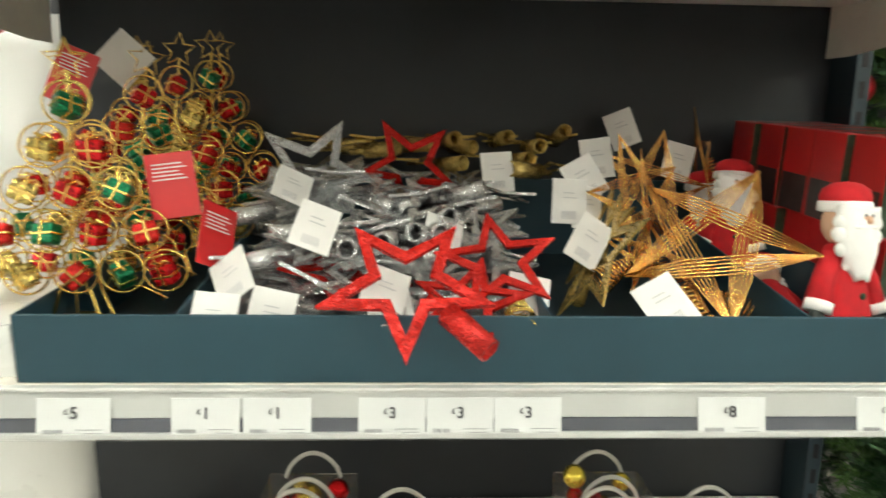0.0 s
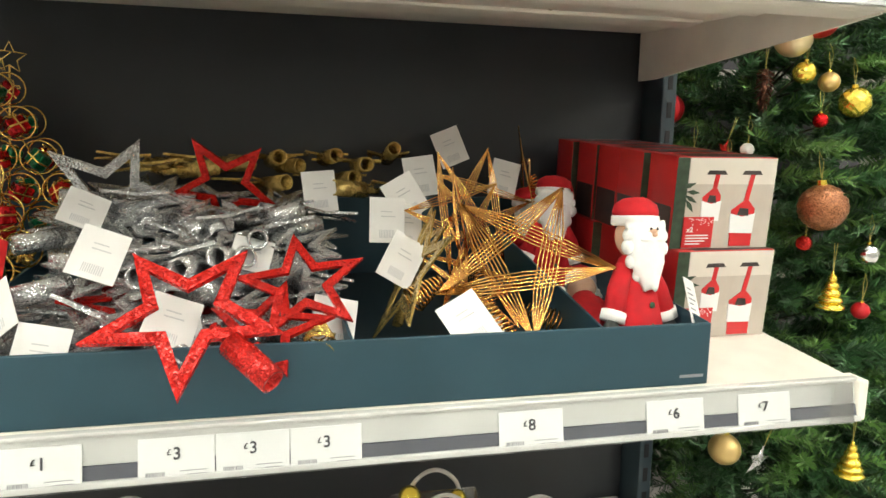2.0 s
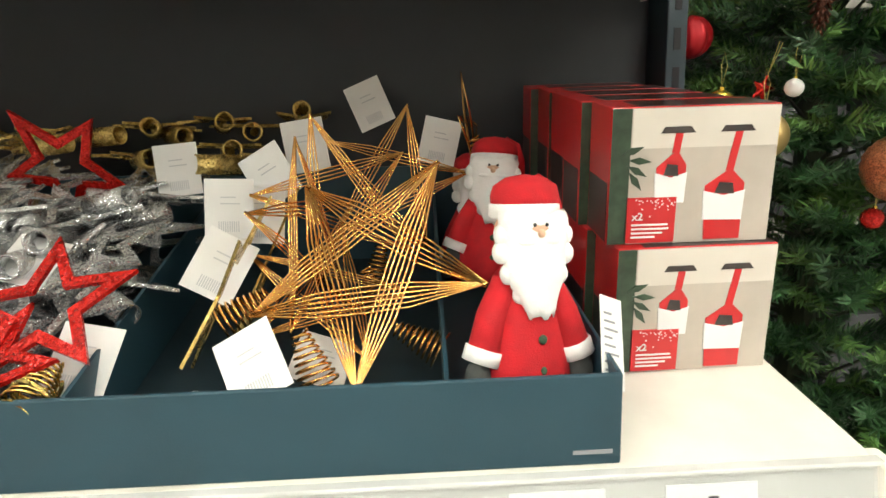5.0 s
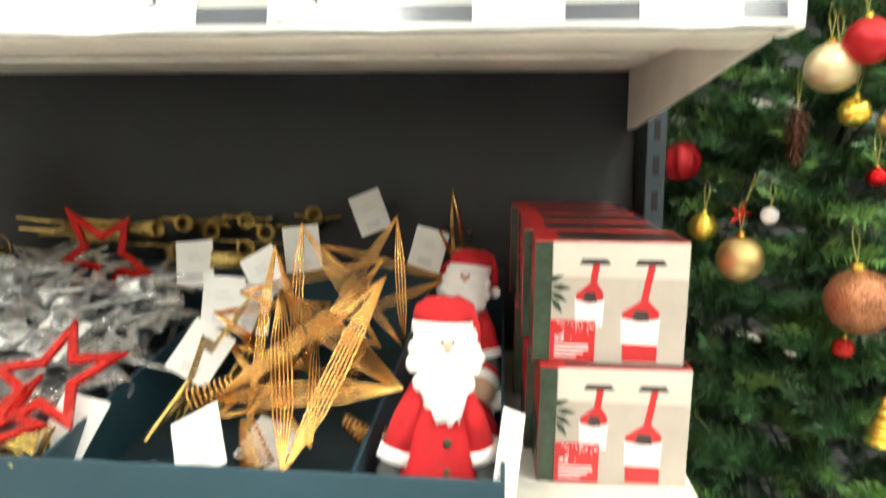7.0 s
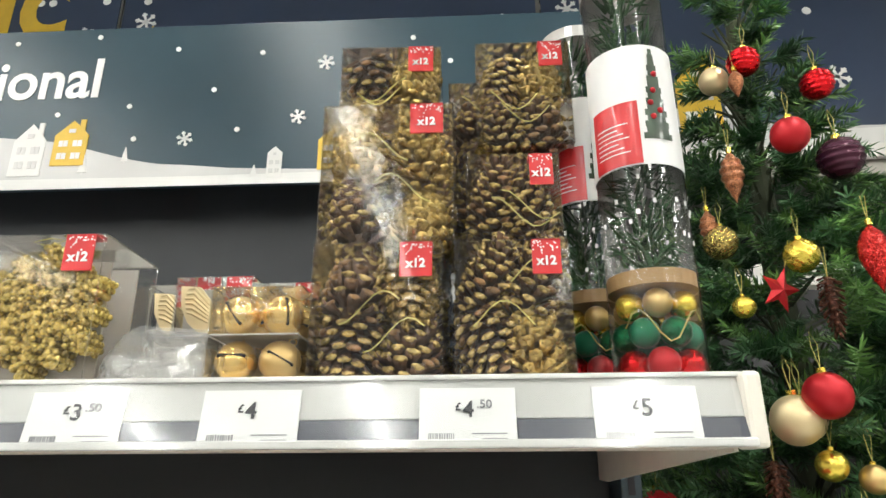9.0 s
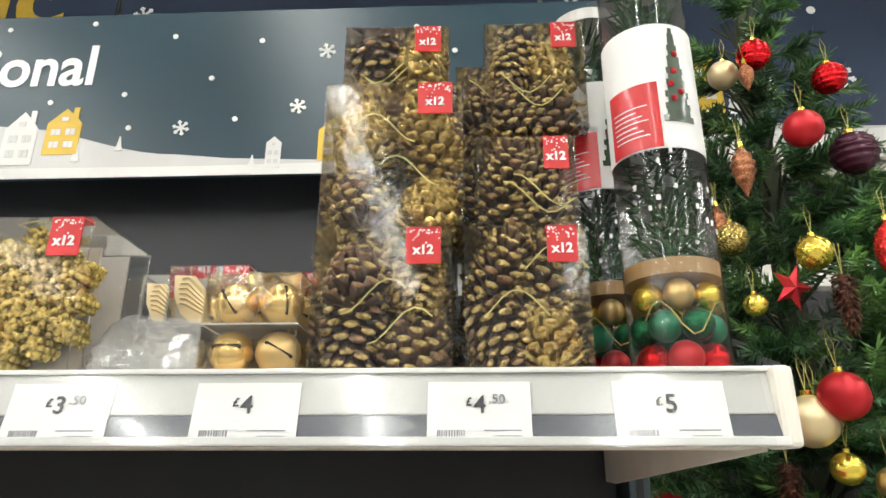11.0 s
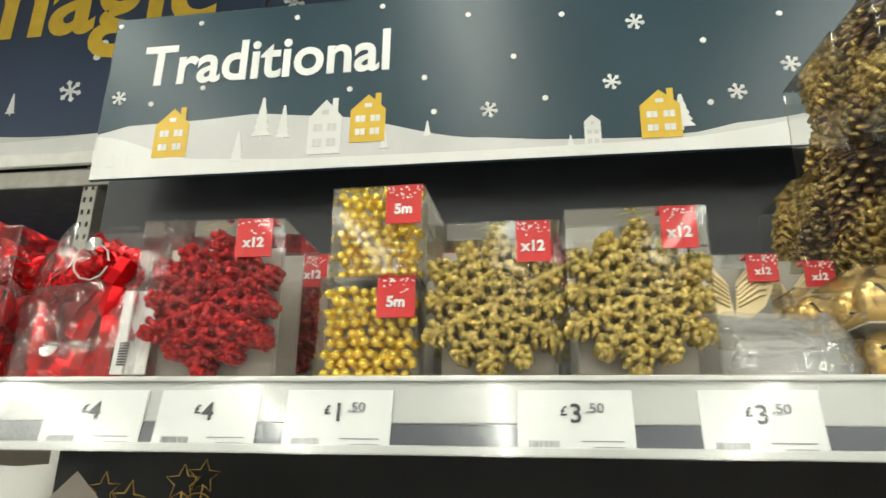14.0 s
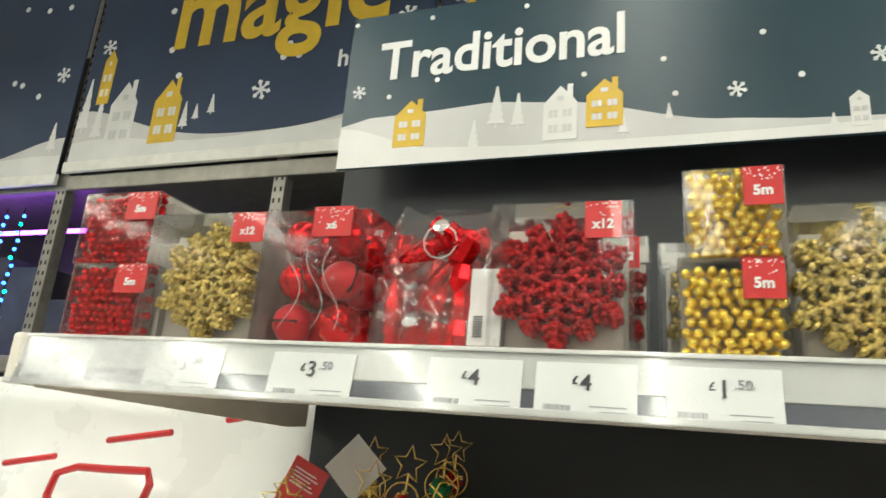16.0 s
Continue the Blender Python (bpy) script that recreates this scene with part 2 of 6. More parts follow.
# ---- mesh tools ----
class Shape:
    """Gathers vertices and faces for one mesh."""

    def __init__(self):
        self.v, self.f, self.k = [], [], []

    def add(self, verts, faces, m=None, k=0):
        o = len(self.v)
        if m is not None:
            verts = [m @ Vector(p) for p in verts]
        self.v.extend(tuple(p) for p in verts)
        self.f.extend(tuple(i + o for i in q) for q in faces)
        self.k.extend([k] * len(faces))
        return self

    def box(self, x0, x1, y0, y1, z0, z1, b=0.0, m=None, k=0):
        if not b:
            vs = [(x, y, z) for x in (x0, x1) for y in (y0, y1) for z in (z0, z1)]
            return self.add(vs, [(0, 1, 3, 2), (4, 6, 7, 5), (0, 4, 5, 1), (2, 3, 7, 6), (0, 2, 6, 4), (1, 5, 7, 3)], m, k)
        bm = bmesh.new()
        bmesh.ops.create_cube(bm, size=1)
        for p in bm.verts:
            p.co = Vector(((x0 + x1) / 2 + p.co.x * (x1 - x0), (y0 + y1) / 2 + p.co.y * (y1 - y0), (z0 + z1) / 2 + p.co.z * (z1 - z0)))
        bmesh.ops.bevel(bm, geom=bm.edges[:], offset=b, segments=2, affect="EDGES", profile=0.5)
        return self.take(bm, m, k)

    def take(self, bm, m=None, k=0):
        bm.verts.index_update()
        self.add([p.co.copy() for p in bm.verts], [[q.index for q in f.verts] for f in bm.faces], m, k)
        bm.free()
        return self

    def lathe(self, prof, n=16, m=None, k=0, cap=True, close=False):
        vs = [(r * math.cos(2 * math.pi * i / n), r * math.sin(2 * math.pi * i / n), z) for r, z in prof for i in range(n)]
        rows = len(prof)
        fs = [(j % rows * n + i, j % rows * n + (i + 1) % n, (j + 1) % rows * n + (i + 1) % n, (j + 1) % rows * n + i)
              for j in range(rows if close else rows - 1) for i in range(n)]
        if cap and not close:
            fs += [tuple(range(n))[::-1], tuple(range((rows - 1) * n, rows * n))]
        return self.add(vs, fs, m, k)

    def ball(self, c, r, nu=12, nv=8, m=None, k=0, squash=(1, 1, 1), ridges=0, ridge=0.0):
        vs = [(c[0], c[1], c[2] + r * squash[2])]
        for j in range(1, nv):
            a = math.pi * j / nv
            for i in range(nu):
                b = 2 * math.pi * i / nu
                rr = r * (1 + (ridge * math.cos(ridges * a) if ridges else 0))
                vs.append((c[0] + rr * math.sin(a) * math.cos(b) * squash[0], c[1] + rr * math.sin(a) * math.sin(b) * squash[1], c[2] + r * math.cos(a) * squash[2]))
        vs.append((c[0], c[1], c[2] - r * squash[2]))
        fs = [(0, 1 + i, 1 + (i + 1) % nu) for i in range(nu)]
        for j in range(nv - 2):
            for i in range(nu):
                a = 1 + j * nu
                fs.append((a + i, a + nu + i, a + nu + (i + 1) % nu, a + (i + 1) % nu))
        a = 1 + (nv - 2) * nu
        fs += [(a + i, len(vs) - 1, a + (i + 1) % nu) for i in range(nu)]
        return self.add(vs, fs, m, k)

    def tube(self, path, r, n=6, closed=False, m=None, k=0):
        pts = [Vector(p) for p in path]
        c = len(pts)
        vs, last = [], None
        for i, p in enumerate(pts):
            a = pts[(i - 1) % c] if closed or i else p
            b = pts[(i + 1) % c] if closed or i < c - 1 else p
            t = (b - a).normalized() if (b - a).length > 1e-9 else Vector((0, 0, 1))
            if last is None:
                u = t.orthogonal().normalized()
            else:
                u = last - t * last.dot(t)
                u = u.normalized() if u.length > 1e-6 else t.orthogonal().normalized()
            last, w = u, t.cross(u)
            rad = r[i] if isinstance(r, (list, tuple)) else r
            vs += [p + (u * math.cos(2 * math.pi * j / n) + w * math.sin(2 * math.pi * j / n)) * rad for j in range(n)]
        fs = [((i % c) * n + j, (i % c) * n + (j + 1) % n, ((i + 1) % c) * n + (j + 1) % n, ((i + 1) % c) * n + j)
              for i in range(c if closed else c - 1) for j in range(n)]
        if not closed:
            fs += [tuple(range(n))[::-1], tuple(range((c - 1) * n, c * n))]
        return self.add(vs, fs, m, k)

    def plate(self, outline, y0, y1, m=None, k=0):
        """An outline in x and z, thick from y0 (front) to y1."""
        c = len(outline)
        vs = [(x, y0, z) for x, z in outline] + [(x, y1, z) for x, z in outline]
        fs = [tuple(range(c)), tuple(range(c, 2 * c))[::-1]] + [(i, i + c, (i + 1) % c + c, (i + 1) % c) for i in range(c)]
        return self.add(vs, fs, m, k)

    def ring_plate(self, outer, inner, y0, y1, m=None, k=0):
        c = len(outer)
        vs = [(x, y, z) for y in (y0, y1) for loop in (outer, inner) for x, z in loop]
        fs = []
        for i in range(c):
            j = (i + 1) % c
            fs += [(i, j, c + j, c + i), (2 * c + i, 3 * c + i, 3 * c + j, 2 * c + j), (i, 2 * c + i, 2 * c + j, j), (c + i, c + j, 3 * c + j, 3 * c + i)]
        return self.add(vs, fs, m, k)

    def mesh(self, name, mats, smooth=False):
        me = bpy.data.meshes.new(name)
        me.from_pydata(self.v, [], self.f)
        for mt in (mats if isinstance(mats, (list, tuple)) else [mats]):
            me.materials.append(MAT[mt])
        me.polygons.foreach_set("material_index", self.k)
        if smooth:
            me.polygons.foreach_set("use_smooth", [True] * len(self.f))
        me.validate()
        bm = bmesh.new()
        bm.from_mesh(me)
        bmesh.ops.recalc_face_normals(bm, faces=bm.faces[:])
        bm.to_mesh(me)
        bm.free()
        me.update()
        return me


def part(name, shape, mat, parent=None, label="", smooth=False, m=None):
    """One mesh object under a thing or a part (or a thing of its own)."""
    me = shape if isinstance(shape, bpy.types.Mesh) else shape.mesh(name, mat, smooth)
    ob = new(name, me)
    if m is not None:
        ob.matrix_basis = m
    if parent is not None:
        ob.parent = parent
    if label:
        tagged(ob, label)
    if mat in ("clear", "film", "sleeve"):
        ob.visible_shadow = False
    return ob


def thing(name, m, label, category, group="", kind=""):
    ob = new(name)
    ob.empty_display_size = 0.02
    ob.matrix_basis = m
    return tagged(ob, label, category, group, kind)


def lettering(text, size, depth=0.0004, bold=0.0, align="LEFT"):
    """A mesh of words that stand upright in x and z, facing -y."""
    cu = bpy.data.curves.new("lettering", "FONT")
    cu.body, cu.size, cu.extrude, cu.offset, cu.align_x = text, size, depth, bold, align
    cu.resolution_u = 4
    ob = bpy.data.objects.new("lettering", cu)
    scene.collection.objects.link(ob)
    bpy.context.view_layer.update()
    me = bpy.data.meshes.new_from_object(ob.evaluated_get(bpy.context.evaluated_depsgraph_get()))
    bpy.data.objects.remove(ob)
    bpy.data.curves.remove(cu)
    me.transform(Matrix.Rotation(radians(90), 4, "X"))
    me.materials.clear()
    return me


def words(name, text, size, mat, parent, x, y, z, bold=0.0, align="LEFT", wide=1.0, label=""):
    me = lettering(text, size, 0.0004, bold, align)
    me.materials.append(MAT[mat])
    ob = part(name, me, mat, parent, label, m=pose(x, y, z) @ Matrix.Diagonal((wide, 1, 1, 1)))
    return ob


rng = random.Random(7)


# ---- the shop: floor, walls, ceiling, lights ----
def slab(name, x0, x1, y0, y1, z0, z1, mat, label, category):
    ob = part(name, Shape().box(x0, x1, y0, y1, z0, z1), mat)
    return tagged(ob, label, category, kind="structure")


slab("floor", -6, 6, -5, 7, -0.1, 0.0, "floor", "pale grey vinyl shop floor", "floor")
slab("ceiling", -6, 6, -5, 7, 4.4, 4.5, "ceiling", "off-white tiled shop ceiling", "ceiling")
slab("wall_north", -6.1, 6.1, 7.0, 7.1, 0, 4.5, "wall", "plain off-white shop wall", "wall")
slab("wall_south", -6.1, 6.1, -5.1, -5.0, 0, 4.5, "wall", "plain off-white shop wall", "wall")
slab("wall_west", -6.1, -6.0, -5, 7, 0, 4.5, "wall", "plain off-white shop wall", "wall")
slab("wall_east", 6.0, 6.1, -5, 7, 0, 4.5, "wall", "plain off-white shop wall", "wall")

for lx, ly, half in ROWS_OF_LIGHT:
    lamp = thing("ceiling_light", pose(lx, ly, 3.30), "white linear fluorescent shop light below the ceiling", "ceiling light", "ceiling lights")
    part("housing", Shape().box(-0.06, 0.06, -half - 0.02, half + 0.02, 0.02, 0.09, 0.01), "white_steel", lamp)
    part("tube", Shape().box(-0.04, 0.04, -half, half, 0.0, 0.02), "tube_light", lamp)
    for s in (-half * 0.7, half * 0.7):
        part("hanger", Shape().tube([(0, s, 0.09), (0, s, 1.10)], 0.004), "rack", lamp)

# ---- the shelving unit ----
XL, XR = -0.618, 0.632
FRONT, BACK = 0.716, 1.232
UP, LOW, DOWN = 1.647, 1.219, 0.80

unit = thing("shelving_unit", pose(0, 0, 0), "dark steel shop shelving bay with a charcoal back panel", "shelving")
part("back_panel", Shape().box(-0.602, 0.640, BACK, BACK + 0.03, 0.16, 2.27, 0.002), "panel", unit, "charcoal back panel")
part("plinth", Shape().box(-0.61, 0.64, 0.76, BACK, 0.0, 0.15, 0.004), "panel", unit)


def slotted_upright(x):
    s = Shape()
    s.box(x - 0.013, x + 0.013, BACK - 0.062, BACK + 0.028, 0.0, 2.29, 0.002)
    up = part("upright", s, "upright", unit, "slotted teal steel upright")
    s = Shape()
    for i in range(44):
        z = 0.2 + i * 0.047
        s.box(x - 0.0042, x + 0.0042, BACK - 0.0632, BACK - 0.061, z, z + 0.026)
        s.box(x + 0.0125, x + 0.0142, BACK - 0.05, BACK - 0.036, z, z + 0.026)
    tagged(part("perforation", s, "slot", up), kind="stuff")


slotted_upright(0.655)


SLOPE = 0.075   # the shelves rise towards their backs


LEAN = 0.20     # the ticket strips lean back by this much


def lean(shape):
    shape.v = [(a, b + LEAN * (c + 0.022), c) for a, b, c in shape.v]
    return shape


def shelf(z, name, depth_back=BACK - 0.004, label="", slope=0.0):
    sh = thing(name, pose(0, 0, z), label, "shelf", "shelves of the bay")
    d = Shape().box(XL, XR, FRONT + 0.010, depth_back, -0.022, 0.0, 0.003)
    d.v = [(a, b, c + slope * max(0.0, b - FRONT - 0.02)) for a, b, c in d.v]
    part("deck", d, "cream", sh)
    s = Shape().box(XL + 0.002, XR - 0.002, FRONT + 0.010, FRONT + 0.020, -0.044, -0.022, 0.003)
    s.box(XL + 0.002, XR - 0.002, FRONT + 0.020, FRONT + 0.06, -0.044, -0.038, 0.002)
    part("front_lip", s, "cream", sh)
    st = part("ticket_strip", lean(Shape().box(XL, XR, FRONT, FRONT + 0.004, -0.0265, -0.001, 0.001).box(XL, XR, FRONT - 0.003, FRONT + 0.006, -0.002, 0.0015, 0.001)), "strip", sh, "pale grey plastic price ticket strip")
    part("channel", lean(Shape().box(XL, XR, FRONT - 0.0005, FRONT + 0.004, -0.0385, -0.0267)), "strip_dark", st)
    part("lower_rim", lean(Shape().box(XL, XR, FRONT - 0.004, FRONT + 0.006, -0.044, -0.0387, 0.001)), "strip", st)
    part("sleeve", lean(Shape().box(XL + 0.010, XR - 0.010, FRONT - 0.0046, FRONT - 0.0042, -0.0445, -0.0022)), "sleeve", st, "clear plastic sleeve over the labels")
    for x in (XL + 0.004, XR - 0.006):
        out = [(FRONT + 0.02, -0.030), (FRONT + 0.02, -0.046), (BACK - 0.06, -0.068 if slope else -0.105), (BACK - 0.005, -0.066 if slope else -0.105), (BACK - 0.005, -0.022 + slope * 0.49), (FRONT + 0.02, -0.022)]
        s = Shape()
        s.add([(x, y, w) for y, w in out] + [(x + 0.003, y, w) for y, w in out],
              [tuple(range(6)), tuple(range(6, 12))[::-1]] + [(i, i + 6, (i + 1) % 6 + 6, (i + 1) % 6) for i in range(6)])
        part("bracket", s, "cream", sh, "cream tapered shelf bracket")
    for x in (XL, XR):
        part("end_cap", Shape().box(x - 0.004, x + 0.008, FRONT - 0.005, FRONT + 0.022, -0.045, 0.001, 0.003), "cream", sh)
    for y in (0.86, 1.02):
        part("stiffener", Shape().box(XL + 0.02, XR - 0.02, y, y + 0.05, -0.028 + slope * (y - FRONT), -0.020 + slope * (y - FRONT), 0.003), "cream", sh)
    return sh


def price_label(sh, x0, x1, main, pence, tilt=0.0):
    w = x1 - x0
    lab = part("price_label", Shape().box(0, w, -0.0012, 0.0, -0.0370, 0.0, 0.0004), "label", sh, "white paper shelf price label", m=pose(x0, FRONT - 0.0012 + LEAN * 0.0145, -0.0075, -math.atan(LEAN) * 180 / math.pi, tilt, 0))
    u = w / 0.07
    if main:
        words("price_text", "£", 0.0080 * u, "ink", lab, 0.026 * u, -0.0018, -0.0145, 0.0001)
        words("price_text", main, 0.0165 * u, "ink", lab, 0.0315 * u, -0.0018, -0.0185, 0.00015)
        if pence:
            words("price_text", pence, 0.0085 * u, "ink_grey", lab, 0.0415 * u, -0.0018, -0.0130, 0.0001, wide=1.1)
    s = Shape()
    r = random.Random(int(x0 * 1000) + 900)
    x = 0.007
    while x < 0.025:
        d = r.uniform(0.0004, 0.0013)
        s.box(x * u, (x + d) * u, -0.0017, -0.0010, -0.0340, -0.0285)
        x += d + r.uniform(0.0004, 0.0010)
    s.box(0.038 * u, 0.063 * u, -0.0017, -0.0010, -0.0290, -0.0284)
    s.box(0.045 * u, 0.063 * u, -0.0017, -0.0010, -0.0322, -0.0316)
    part("barcode", s, "ink_grey", lab)


top_shelf = shelf(UP, "shelf", label="cream steel upper shelf with a row of price labels", slope=SLOPE)


def on_top(y):
    """The height of the upper shelf at depth y."""
    return UP + SLOPE * max(0.0, y - FRONT - 0.02)

for x0, x1, a, b in [(-0.602, -0.528, "1", ".50"), (-0.465, -0.391, "3", ".50"), (-0.345, -0.274, "3", ".50"), (-0.216, -0.149, "4", ""), (-0.140, -0.075, "4", ""),
                     (-0.058, 0.007, "1", ".50"), (0.080, 0.144, "3", ".50"), (0.179, 0.242, "3", ".50"), (0.292, 0.355, "4", ""), (0.430, 0.490, "4", ".50"), (0.537, 0.601, "5", "")]:
    price_label(top_shelf, x0, x1, a, b)
low_shelf = shelf(LOW, "shelf", label="cream steel lower shelf under the teal tray", slope=SLOPE)
for x0, x1, a, b in [(-0.384, -0.318, "5", ""), (-0.264, -0.202, "1", ""), (-0.199, -0.137, "1", ""), (-0.094, -0.032, "3", ""), (-0.031, 0.031, "3", ""),
                     (0.032, 0.095, "3", ""), (0.225, 0.290, "8", ""), (0.379, 0.443, "6", ""), (0.483, 0.545, "7", "")]:
    price_label(low_shelf, x0, x1, a, b)
base_shelf = shelf(DOWN, "shelf", label="cream steel bottom shelf holding clear gift bags")


# ---- printed signs ----
def hill(x0, x1, z0, f, n=48):
    top = [(x0 + (x1 - x0) * i / n, z0 + f(i / n)) for i in range(n + 1)]
    return [(x0, z0)] + [(x, max(z, z0 + 0.001)) for x, z in top] + [(x1, z0)]


def house(sign, x, z, w, h, mat, tower=False):
    out = [(x, z), (x + w, z), (x + w, z + h * 0.66), (x + w * 0.86, z + h * 0.76), (x + w * 0.86, z + h), (x + w * 0.70, z + h), (x + w * 0.70, z + h * 0.86), (x + w * 0.5, z + h * 0.98), (x, z + h * 0.66)]
    if tower:
        out = [(x, z), (x + w, z), (x + w, z + h * 0.8), (x + w * 0.5, z + h), (x, z + h * 0.8)]
    ob = part("printed_house", Shape().plate(out, -0.0018, 0), mat, sign)
    pane = "sign_white" if mat == "sign_yellow" else "sign_white2"
    for i in range(2):
        for j in range(2):
            cx, cz = x + w * (0.16 + 0.42 * i), z + h * (0.14 + 0.27 * j)
            for dx in (0, w * 0.145):
                part("printed_window", Shape().box(cx + dx, cx + dx + w * 0.125, -0.0024, -0.0016, cz, cz + h * 0.13), pane, ob)
    part("printed_window", Shape().box(x + w * 0.40, x + w * 0.60, -0.0024, -0.0016, z + h * 0.71, z + h * 0.79), pane, ob)


def fir(sign, x, z, w, h, mat="sign_white"):
    out = [(x + w * 0.46, z), (x + w * 0.54, z), (x + w * 0.54, z + h * 0.1)]
    right = []
    for j in range(5):
        a = 0.5 * (1 - j / 5.2)
        right += [(x + w * (0.5 + a), z + h * (0.1 + 0.18 * j)), (x + w * (0.5 + a * 0.55), z + h * (0.1 + 0.18 * j + 0.16))]
    out += right + [(x + w * 0.5, z + h)] + [(2 * x + w - a, b) for a, b in right[::-1]] + [(x + w * 0.46, z + h * 0.1)]
    part("printed_fir", Shape().plate(out, -0.0016, 0), mat, sign)


def flake(sign, x, z, r):
    s = Shape()
    for i in range(3):
        s.box(-r, r, -0.0016, 0, -r * 0.11, r * 0.11, m=pose(x, 0, z, 0, 60 * i + 15, 0))
    for i in range(6):
        for d in (-40, 40):
            s.box(0, r * 0.34, -0.0015, 0, -r * 0.07, r * 0.07, m=pose(x, 0, z, 0, 60 * i + 15, 0) @ pose(r * 0.58, 0, 0, 0, d, 0))
    part("printed_snowflake", s, "sign_text", sign)


def dots(sign, pts, r):
    for x, z in pts:
        part("printed_snow_dot", Shape().plate([(x + r * math.cos(a * math.pi / 5), z + r * math.sin(a * math.pi / 5)) for a in range(10)], -0.0015, 0), "sign_text", sign)


# the framed sign on the bay: left end at x = -0.575
SX0, SX1, SZ0, SZ1 = -0.572, 0.640, 1.989, 2.274
sign = thing("header_sign", pose(0, 1.15, 0), "dark teal printed header sign with white lettering and a snowy village", "sign")
part("board", Shape().box(SX0, SX1, 0.0, 0.006, SZ0, SZ1, 0.001), "sign", sign)
for x in (-0.5, 0.0, 0.5):
    part("sign_bracket", Shape().box(x - 0.01, x + 0.01, 0.006, BACK - 1.15, 2.06, 2.09), "rack", sign)
hx = SX1 - SX0


def ridge(pts):
    """A smooth line through a few heights along the sign, for hill()."""
    def height(u):
        x = SX0 + u * hx
        for (a, za), (b, zb) in zip(pts, pts[1:]):
            if x <= b:
                k = max(0.0, (x - a) / (b - a))
                return za + (zb - za) * k * k * (3 - 2 * k) - SZ0 if abs(zb - za) > 0.012 else za + (zb - za) * k - SZ0
        return pts[-1][1] - SZ0
    return height


FAR_HILL = ridge([(SX0, 2.064), (-0.52, 2.076), (-0.397, 2.079), (-0.31, 2.084), (-0.225, 2.074), (0.03, 2.024), (0.11, 2.016), (0.23, 2.011), (0.30, 2.014), (0.38, 2.027), (SX1, 2.070)])
NEAR_HILL = ridge([(SX0, 2.060), (-0.40, 2.014), (-0.25, 2.006), (0.05, 2.004), (0.25, 2.006), (SX1, 2.048)])
part("printed_hill", Shape().plate(hill(SX0 + 0.001, SX1 - 0.001, SZ0 + 0.001, FAR_HILL), -0.0006, 0), "sign_white2", sign)
part("printed_hill", Shape().plate(hill(SX0 + 0.001, SX1 - 0.001, SZ0 + 0.001, NEAR_HILL), -0.0012, 0), "sign_white", sign)
house(sign, -0.474, 2.020, 0.054, 0.083, "sign_yellow")
house(sign, -0.231, 2.012, 0.050, 0.090, "sign_white")
house(sign, -0.168, 2.028, 0.052, 0.078, "sign_yellow")
house(sign, 0.239, 2.010, 0.053, 0.074, "sign_yellow")
for x, z, w, h in [(-0.319, 2.040, 0.030, 0.071), (-0.282, 2.036, 0.024, 0.060), (-0.349, 2.002, 0.022, 0.055), (-0.124, 2.013, 0.016, 0.032), (0.276, 2.020, 0.034, 0.054), (0.139, 2.001, 0.012, 0.020), (-0.545, 2.006, 0.012, 0.025), (-0.520, 2.006, 0.010, 0.022), (-0.06, 2.03, 0.012, 0.026)]:
    fir(sign, x, z, w, h)
house(sign, 0.164, 2.000, 0.022, 0.050, "sign_white", True)
for x, z, r in [(-0.545, 2.127, 0.0125), (0.034, 2.068, 0.0125), (0.205, 2.100, 0.0125), (0.243, 2.195, 0.0135), (0.368, 2.073, 0.0125), (0.440, 2.110, 0.0125), (0.607, 2.205, 0.0125)]:
    flake(sign, x, z, r)
dots(sign, [(-0.564, 2.260), (-0.424, 2.254), (-0.264, 2.250), (-0.128, 2.257), (0.004, 2.229), (0.141, 2.217), (0.070, 2.152), (-0.060, 2.127), (0.113, 2.081), (-0.045, 2.070), (0.332, 2.156), (0.332, 2.059), (-0.172, 2.116), (-0.406, 2.135), (-0.489, 2.113), (0.378, 2.235), (0.436, 2.190), (0.50, 2.10), (0.55, 2.16)], 0.0042)
words("sign_text", "Traditional", 0.0985, "sign_text", sign, -0.512, -0.001, 2.147, 0.0019, wide=0.928, label="bold white lettering")


